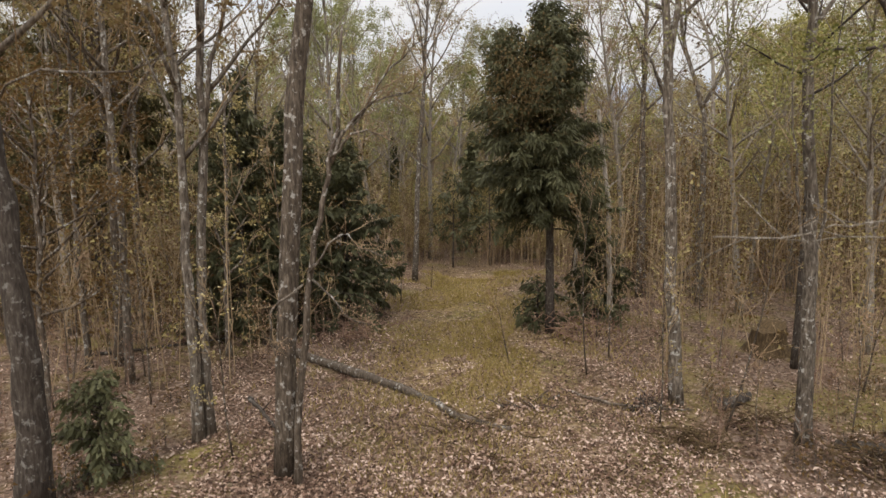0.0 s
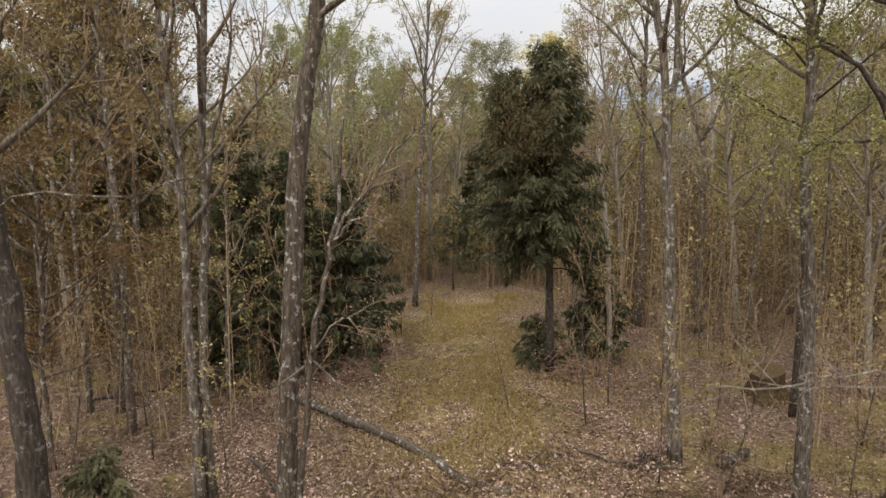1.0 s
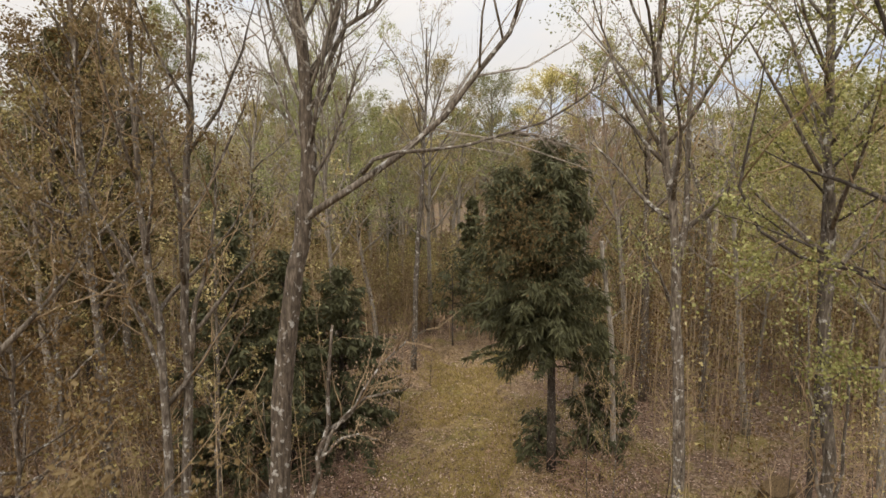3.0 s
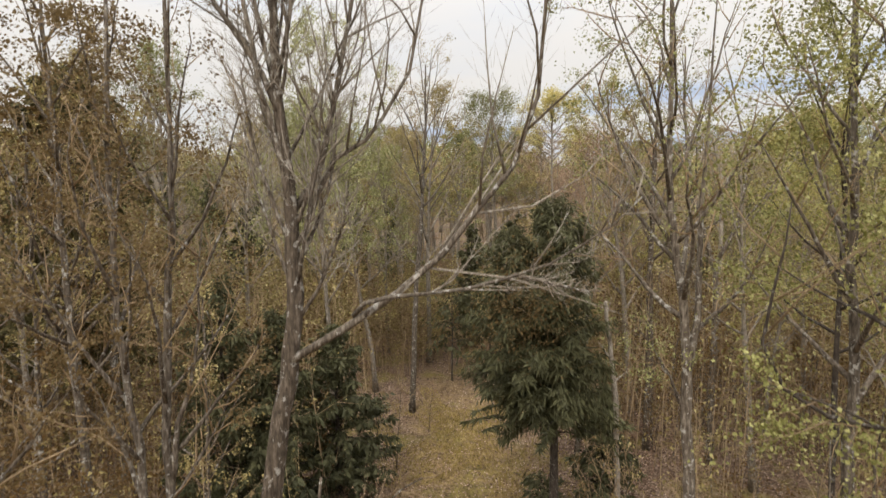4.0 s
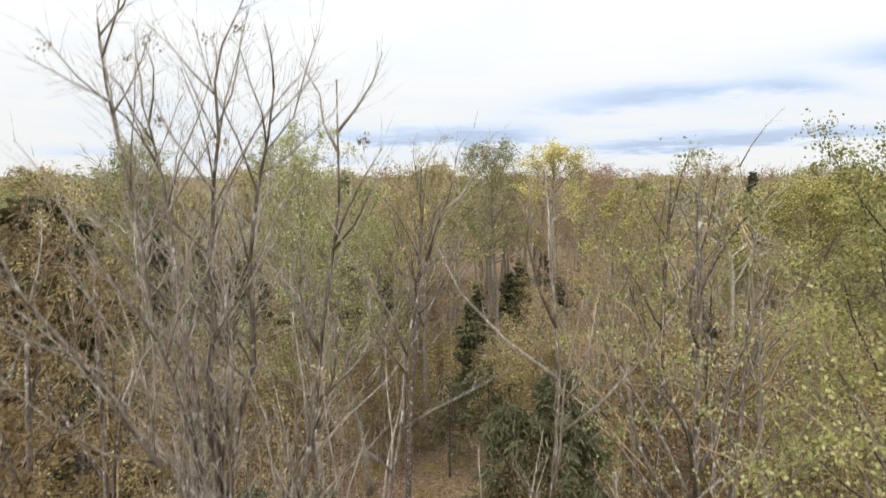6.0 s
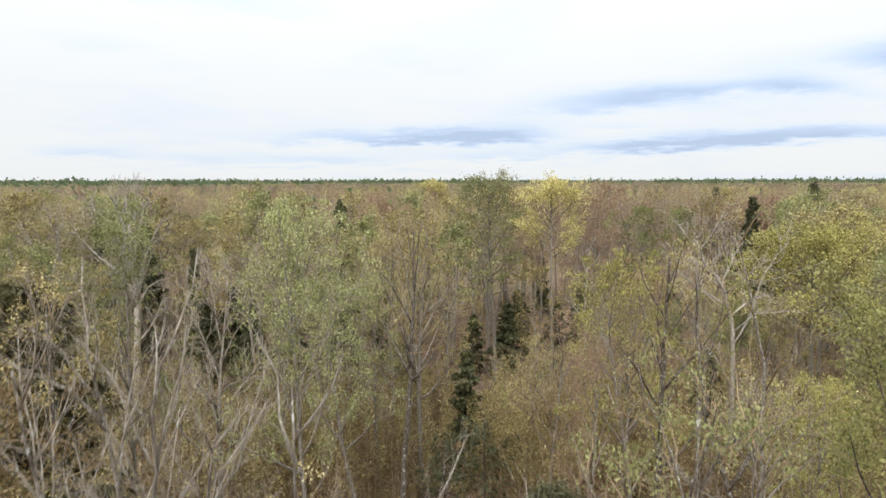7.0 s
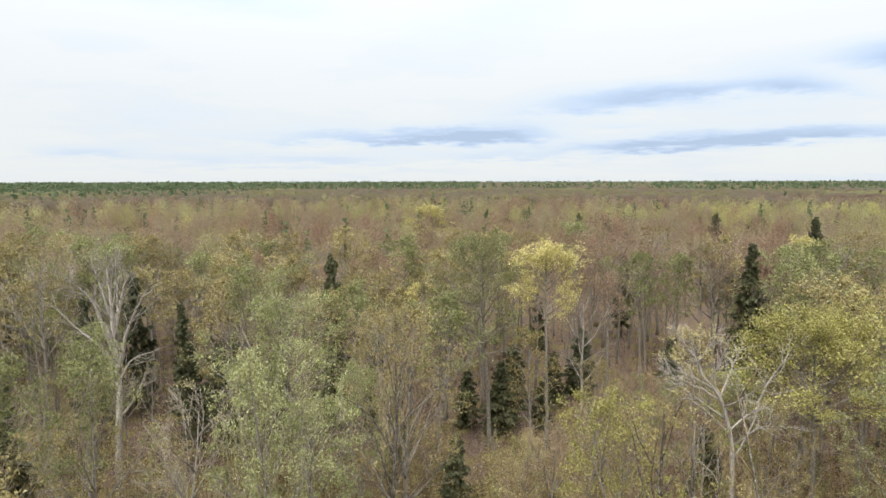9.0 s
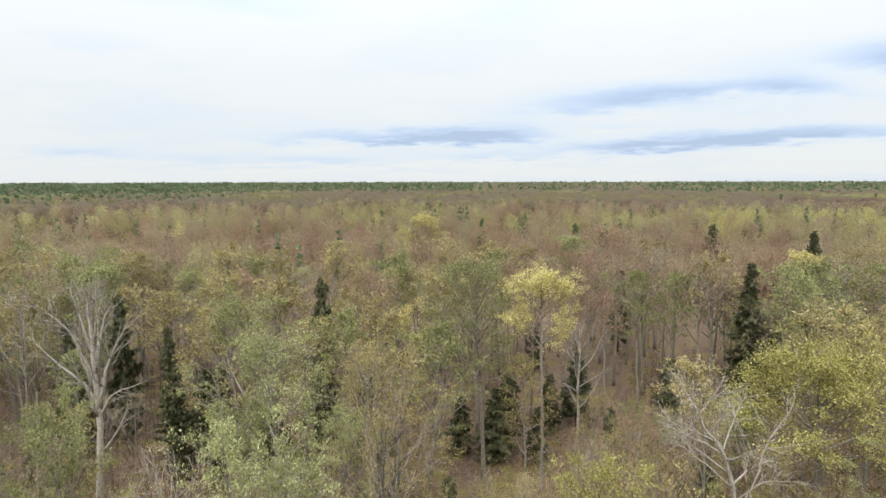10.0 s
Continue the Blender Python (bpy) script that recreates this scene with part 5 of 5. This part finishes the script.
def undergrowth(label, leafmat, twigmat, n, hmin, hmax, leaves_each, leaf, seed, ymin, ymax, edge=1.2, wide=0.0, box=None, lane=(0.0, 9.0)):
    rng = np.random.default_rng(seed)
    stem, foliage = Soup(), Soup()
    y = np.sqrt(rng.uniform(ymin ** 2, ymax ** 2, n * 2))
    x = rng.uniform(-1, 1, n * 2) * (wide * y if wide else 0.84 * y + 5)
    if box:
        x = rng.uniform(box[0], box[1], n * 2)
    keep = (np.abs(x - trail_x(y)) > trail_half(y) + edge + rng.uniform(0, 2.2, n * 2)) & ~((y < 11) & (np.abs(x) < 6.5) & (box is None)) & ~((y < 17) & (np.abs(x + 1.5) < 3.4))
    slope = np.abs((x - 1.9) / np.maximum(y - 8.4, 1.0))
    keep &= (slope >= lane[0]) & (slope <= lane[1])
    thick = np.array([noise.noise(Vector((a * 0.12, b * 0.12, seed))) for a, b in zip(x, y)])
    keep &= ~((np.abs(x / y - 0.576) < 0.06) & (y < 19.5) & (y > 9))  # open before the stump
    keep &= thick + rng.normal(size=n * 2) * 0.3 > -0.15
    x, y = x[keep][:n], y[keep][:n]
    n = len(x)
    h = rng.uniform(hmin, hmax, n) * np.where(y < 20, 0.75, np.where(y > 50, 0.45, np.where(y > 36, 0.65, 1.0)))
    base = np.stack([x, y, ground_z(x, y) - 0.05], 1)
    tip = base + np.stack([rng.normal(size=n) * 0.08 * h, rng.normal(size=n) * 0.08 * h, h], 1)
    wd = 0.005 + 0.0016 * h + 0.0002 * y
    spikes(stem, base, tip, wd)
    k = 18
    f = rng.uniform(0.15, 1.0, (n, k, 1))
    a = (base[:, None] * (1 - f) + tip[:, None] * f).reshape(-1, 3)
    d = rng.normal(size=(n * k, 3))
    d[:, 2] = np.abs(d[:, 2]) * 0.8 + 0.5
    ln = ((np.repeat(h, k) * 0.15 + 0.25) * rng.uniform(0.5, 1.3, n * k) * (1.3 - f.reshape(-1)))[:, None]
    b = a + unit(d) * ln
    ribbons(stem, a, b, np.repeat(wd, k) * 0.45)
    a2 = a * 0.45 + b * 0.55
    ribbons(stem, a2, a2 + unit(unit(d) + rng.normal(size=d.shape) * 0.5) * ln * 0.6, np.repeat(wd, k) * 0.35)
    m = n * leaves_each
    pick = rng.integers(0, n * k, m)
    g = rng.uniform(0.2, 1.1, m)[:, None]
    flakes(foliage, a[pick] * (1 - g) + b[pick] * g + rng.normal(size=(m, 3)) * 0.14, leaf, plain=True, aspect=0.8)
    ob = new("undergrowth", stem.mesh("undergrowth", twigmat))
    tagged(ob, label, "undergrowth", kind="stuff")
    leaves = new("undergrowth_foliage", foliage.mesh("undergrowth_foliage", leafmat, False))
    tagged(leaves, "small spring leaves on the undergrowth", "foliage", kind="stuff")


undergrowth("dense brown thicket of thin stems and twigs", LEAF_OLIVE, TWIG, 1500, 3.5, 10.5, 60, 0.10, 21, 13, 50)
undergrowth("low reddish brown brush of fine twigs", LEAF_RED, TWIG_RED, 1300, 0.8, 2.6, 14, 0.06, 22, 17, 48, 0.2)
# darker dry leaves and bark at the sides also put shade into the colour
undergrowth("withered brown-leaved thicket under the trees", LEAF_RUST, TWIG, 900, 2.0, 7.5, 50, 0.10, 23, 15, 50, lane=(0.3, 9.0))
undergrowth("dark brown-leaved thicket of young trees under the wood", LEAF_RUST, BARK_DARK, 1000, 4.0, 11.0, 26, 0.14, 24, 36, 88, 0.0, lane=(0.32, 9.0))
undergrowth("olive thicket of young trees under the wood", LEAF_OLIVE, TWIG, 420, 3.0, 10.0, 36, 0.16, 25, 38, 88, 0.0, lane=(0.0, 0.42))

undergrowth("leafy olive understorey trees below the canopy", LEAF_OLIVE, TWIG, 200, 6.0, 11.0, 200, 0.12, 26, 22, 46, 0.0)
undergrowth("leafy green understorey trees below the canopy", LEAF_GREEN, TWIG, 110, 6.0, 11.0, 220, 0.12, 27, 24, 50, 0.3)
undergrowth("brown leafy understorey trees below the canopy", LEAF_RUST, TWIG, 220, 5.0, 11.0, 180, 0.11, 28, 18, 58, 0.3, lane=(0.25, 9.0))


def thicket(label, leafmat, twigmat, n, lo, hi, leaves_each, leaf, seed):
    """Young trees that close the track off beyond the clearing."""
    undergrowth(label, leafmat, twigmat, n, lo, hi, leaves_each, leaf, seed, 33, 48, -0.6, 0.30)


thicket("slender olive young trees closing the track", LEAF_OLIVE, TWIG, 280, 5.0, 10.5, 330, 0.10, 41)
thicket("slender ochre-leaved young trees closing the track", LEAF_BROWN, TWIG, 170, 4.0, 10.0, 260, 0.10, 42)

undergrowth("dense brush of withered brown oak leaves beside the clearing", LEAF_RUST, BARK, 400, 2.0, 6.5, 85, 0.085, 43, 17, 28, 0.0, 0.0, (-20, -7.5))
undergrowth("low brush of dead brown leaves and twigs", LEAF_RUST, BARK_DARK, 110, 0.3, 1.1, 20, 0.06, 44, 8.5, 14, 0.0, 0.0, (6.2, 13))
undergrowth("low brush of dead brown leaves and twigs", LEAF_RUST, BARK_DARK, 80, 0.3, 1.1, 20, 0.06, 45, 8.0, 14, 0.0, 0.0, (-12, -5))
undergrowth("reddish shrubs on the open ground among pale trunks", LEAF_RED, TWIG_RED, 700, 2.0, 6.0, 30, 0.11, 46, 44, 76, 0.0, 0.0, (-2, 34))
undergrowth("brown-leaved thicket beside the clearing", LEAF_RUST, BARK, 300, 3.0, 9.0, 110, 0.085, 47, 18, 34, 0.0, 0.0, (9, 24))

undergrowth("low brown brush between the trunks of the wood", LEAF_RUST, BARK, 1500, 2.0, 6.0, 14, 0.10, 51, 48, 96, 0.0)
undergrowth("thin reddish young stems among the leaf litter", LEAF_RED, TWIG_RED, 70, 1.2, 3.0, 8, 0.05, 48, 9, 19, 0.0, 0.0, (3.2, 11))
undergrowth("thin reddish young stems among the leaf litter", LEAF_RED, TWIG_RED, 45, 1.2, 3.0, 8, 0.05, 49, 10, 19, 0.0, 0.0, (-10, -3.5))

undergrowth("pinkish brown brush of fine twigs where the track ends", LEAF_RED, TWIG, 230, 2.0, 5.5, 40, 0.08, 50, 35, 46, -2.2, 0.0, (-5, 7))

# ---- fallen wood ----


def fallen_log(label, pts, r0, r1, material, stubs=5):
    base = np.array((*np.mean(pts, 0)[:2], 0.0))
    root = thing("fallen_log", tuple(base), label, "log")
    line = smooth_line([np.array(p) - base for p in pts], 20) + RNG.normal(size=(20, 3)) * (0.02, 0.02, 0.012)
    s = Soup()
    tube(s, line, taper(20, r0, r1), 10)
    s.v[-1] = s.v[-1] + RNG.normal(size=s.v[-1].shape) * r0 * 0.06
    part("log_body", s, material, root)
    for st in offshoots(line, stubs, 0.2, 0.95, 60, 0.45, 3, 0.1, 0.02):
        st[:, 2] = np.maximum(st[:, 2], 0.02)
        s = Soup()
        tube(s, st, taper(4, r1 * 0.4 + 0.008, 0.006), 5)
        part("branch_stub", s, material, root)
    return root


fallen_log("long fallen grey-brown log lying across the leaf litter",
           [(-5.6, 17.75, 0.17), (-4.11, 16.4, 0.16), (-2.83, 15.25, 0.15), (-1.33, 13.97, 0.13), (-0.31, 12.9, 0.12), (0.25, 12.1, 0.10), (1.4, 11.35, 0.07)], 0.145, 0.07, BARK)
fallen_log("short dark rotten log lying on the leaves", [(7.6, 10.6, 0.1), (8.6, 10.3, 0.12), (9.4, 10.2, 0.1)], 0.14, 0.10, BARK_DARK, 2)
fallen_log("short dark rotten log lying on the leaves", [(6.3, 12.6, 0.12), (6.9, 12.9, 0.14), (7.3, 13.3, 0.1)], 0.13, 0.08, BARK_DARK, 3)
fallen_log("thin fallen branch on the leaf litter", [(2.9, 13.9, 0.04), (3.8, 13.0, 0.05), (4.9, 12.6, 0.06), (5.6, 12.5, 0.04)], 0.04, 0.02, BARK, 3)
fallen_log("thin fallen branch on the leaf litter", [(-4.4, 12.6, 0.35), (-3.9, 12.0, 0.2), (-3.4, 11.5, 0.05)], 0.05, 0.03, BARK_DARK, 2)
fallen_log("thin fallen pole on the leaf litter", [(-10.5, 16.8, 0.05), (-8.8, 17.6, 0.06), (-7.2, 18.6, 0.05)], 0.05, 0.03, BARK_DARK, 2)


def brush_pile(label, x, y, wide, high, n, material):
    z = float(ground_z(x, y))
    root = thing("brush_pile", (x, y, z), label, "brush pile")
    s = Soup()
    for _ in range(n):
        p = np.array((RNG.normal() * wide * 0.45, RNG.normal() * wide * 0.3, RNG.uniform(0.0, high * 0.6)))
        a = RNG.uniform(0, 6.28)
        line = bend(p, (math.cos(a), math.sin(a), RNG.normal() * 0.35), wide * RNG.uniform(0.25, 0.75), 4, 0.22, 0.0)
        line[:, 2] = np.clip(line[:, 2], 0.0, high)
        tube(s, line, taper(5, RNG.uniform(0.008, 0.026), 0.004), 4)
    tagged(part("stick_tangle", s, material, root), kind="stuff")
    mound = Soup()
    pts = RNG.normal(size=(260, 3)) * (wide * 0.33, wide * 0.25, 0.05)
    pts[:, 2] = np.abs(pts[:, 2]) + 0.02
    flakes(mound, pts, 0.10, flat=0.5)
    tagged(part("dead_leaves", mound, LITTER, root, smooth=False), kind="stuff")


brush_pile("heap of dark broken sticks on the leaf litter", 4.95, 10.9, 1.2, 0.6, 130, ROTTEN)
brush_pile("heap of dark broken sticks on the leaf litter", 0.8, 11.6, 1.1, 0.35, 60, ROTTEN)
brush_pile("low heap of dark sticks on the leaf litter", 0.6, 9.95, 0.7, 0.2, 40, ROTTEN)
brush_pile("heap of dark rotten sticks and roots on the leaves", 7.8, 9.9, 1.3, 0.45, 110, ROTTEN)
brush_pile("heap of dark rotten sticks and roots on the leaves", 6.6, 11.9, 0.9, 0.5, 80, ROTTEN)
brush_pile("small bundle of twigs round a rotten foot", 4.7, 12.75, 0.5, 0.5, 60, BARK_DARK)
brush_pile("low heap of dead twigs beside the log", 1.8, 12.6, 0.9, 0.25, 30, BARK)
brush_pile("tangle of dead twigs under the spruces", -2.9, 18.6, 1.8, 0.9, 90, TWIG_RED)
brush_pile("tangle of dead twigs round the spruce foot", 4.6, 18.9, 1.8, 0.9, 80, TWIG_RED)


def stump(x, y):
    root = thing("tree_stump", (x, y, float(ground_z(x, y))), "weathered mossy brown tree stump with a slanting top", "stump")
    s = Soup()
    ang = np.linspace(0, 2 * np.pi, 20, endpoint=False)
    lobes = 1 + 0.10 * np.sin(ang * 5 + 0.7) + 0.06 * np.sin(ang * 3)
    rows = []
    for f, r in ((-0.05, 0.72), (0.12, 0.62), (0.35, 0.52), (0.7, 0.47), (1.0, 0.45)):
        top = 0.82 - 0.16 * np.cos(ang + 2.9) if f == 1.0 else 0.78
        rows.append(np.stack([np.cos(ang) * r * (1 + (lobes - 1) * (1.6 - f)), np.sin(ang) * r * (1 + (lobes - 1) * (1.6 - f)), f * top * np.ones(20)], 1))
    rows[-1][:, 2] += RNG.normal(size=20) * 0.03
    i = (np.arange(4)[:, None] * 20 + np.arange(20)).ravel()
    j = (np.arange(4)[:, None] * 20 + (np.arange(20) + 1) % 20).ravel()
    s.add(np.concatenate(rows), np.stack([i, j, j + 20, i + 20], 1))
    part("bark_side", s, ROTTEN, root)
    cap = Soup()
    inner = rows[-1] * (0.5, 0.5, 1.0) + (0, 0, -0.05)
    cap.add(np.concatenate([rows[-1], inner, [[0, 0, 0.72]]]), np.stack([np.arange(20), (np.arange(20) + 1) % 20, (np.arange(20) + 1) % 20 + 20, np.arange(20) + 20], 1))
    cap.f.extend([[20 + k, 20 + (k + 1) % 20, 40] for k in range(20)])
    part("cut_face", cap, ROTTEN, root, "grey weathered cut face")


stump(9.85, 17.0)

# ---- leaf litter and grass ----


def scatter(name, label, n, material, size, seed, on_trail, blades=False):
    rng = np.random.default_rng(seed)
    y = 7.5 + 37 * rng.uniform(0, 1, n) ** 1.5
    x = (rng.uniform(-1, 1, n) * (0.8 * y + 2)) * np.where(rng.uniform(size=n) < 0.45, 0.45, 1.0) if not on_trail else rng.normal(size=n) * (1.6 + y * 0.03) + 1.2 + np.sin(y * 0.4) * 0.5
    if on_trail:
        patchy = np.array([noise.noise(Vector((a * 0.45, b * 0.3, 5.0))) for a, b in zip(x, y)])
        keep = (patchy > -0.18) & (y < 32 + 5 * patchy) & ((y > 12.5) | (rng.uniform(size=n) < 0.3))
        x, y = x[keep], y[keep]
    z = ground_z(x, y)
    s = Soup()
    p = np.stack([x, y, z + 0.02], 1)
    if blades:
        h = size * rng.uniform(0.5, 1.5, len(x))
        tip = p + np.stack([rng.normal(size=len(x)) * h * 0.5, rng.normal(size=len(x)) * h * 0.5, h], 1)
        u = unit(np.cross(tip - p, rng.normal(size=p.shape))) * 0.006 * (1 + y / 14)[:, None]
        s.add(np.stack([p - u, p + u, tip], 1).reshape(-1, 3), np.arange(len(p))[:, None] * 3 + np.arange(3))
    else:
        p[:, 2] += rng.uniform(0, 0.04, len(p))
        flakes(s, p, size, flat=0.55, aspect=0.9, plain=True)
    ob = new(name, s.mesh(name, material, False))
    tagged(ob, label, "ground cover", kind="stuff")


scatter("leaf_litter", "fallen tan and pinkish brown leaves on the forest floor", 190000, LITTER, 0.062, 31, False)
scatter("grass", "short dry yellow-green grass on the old track", 52000, GRASS, 0.12, 32, True, True)
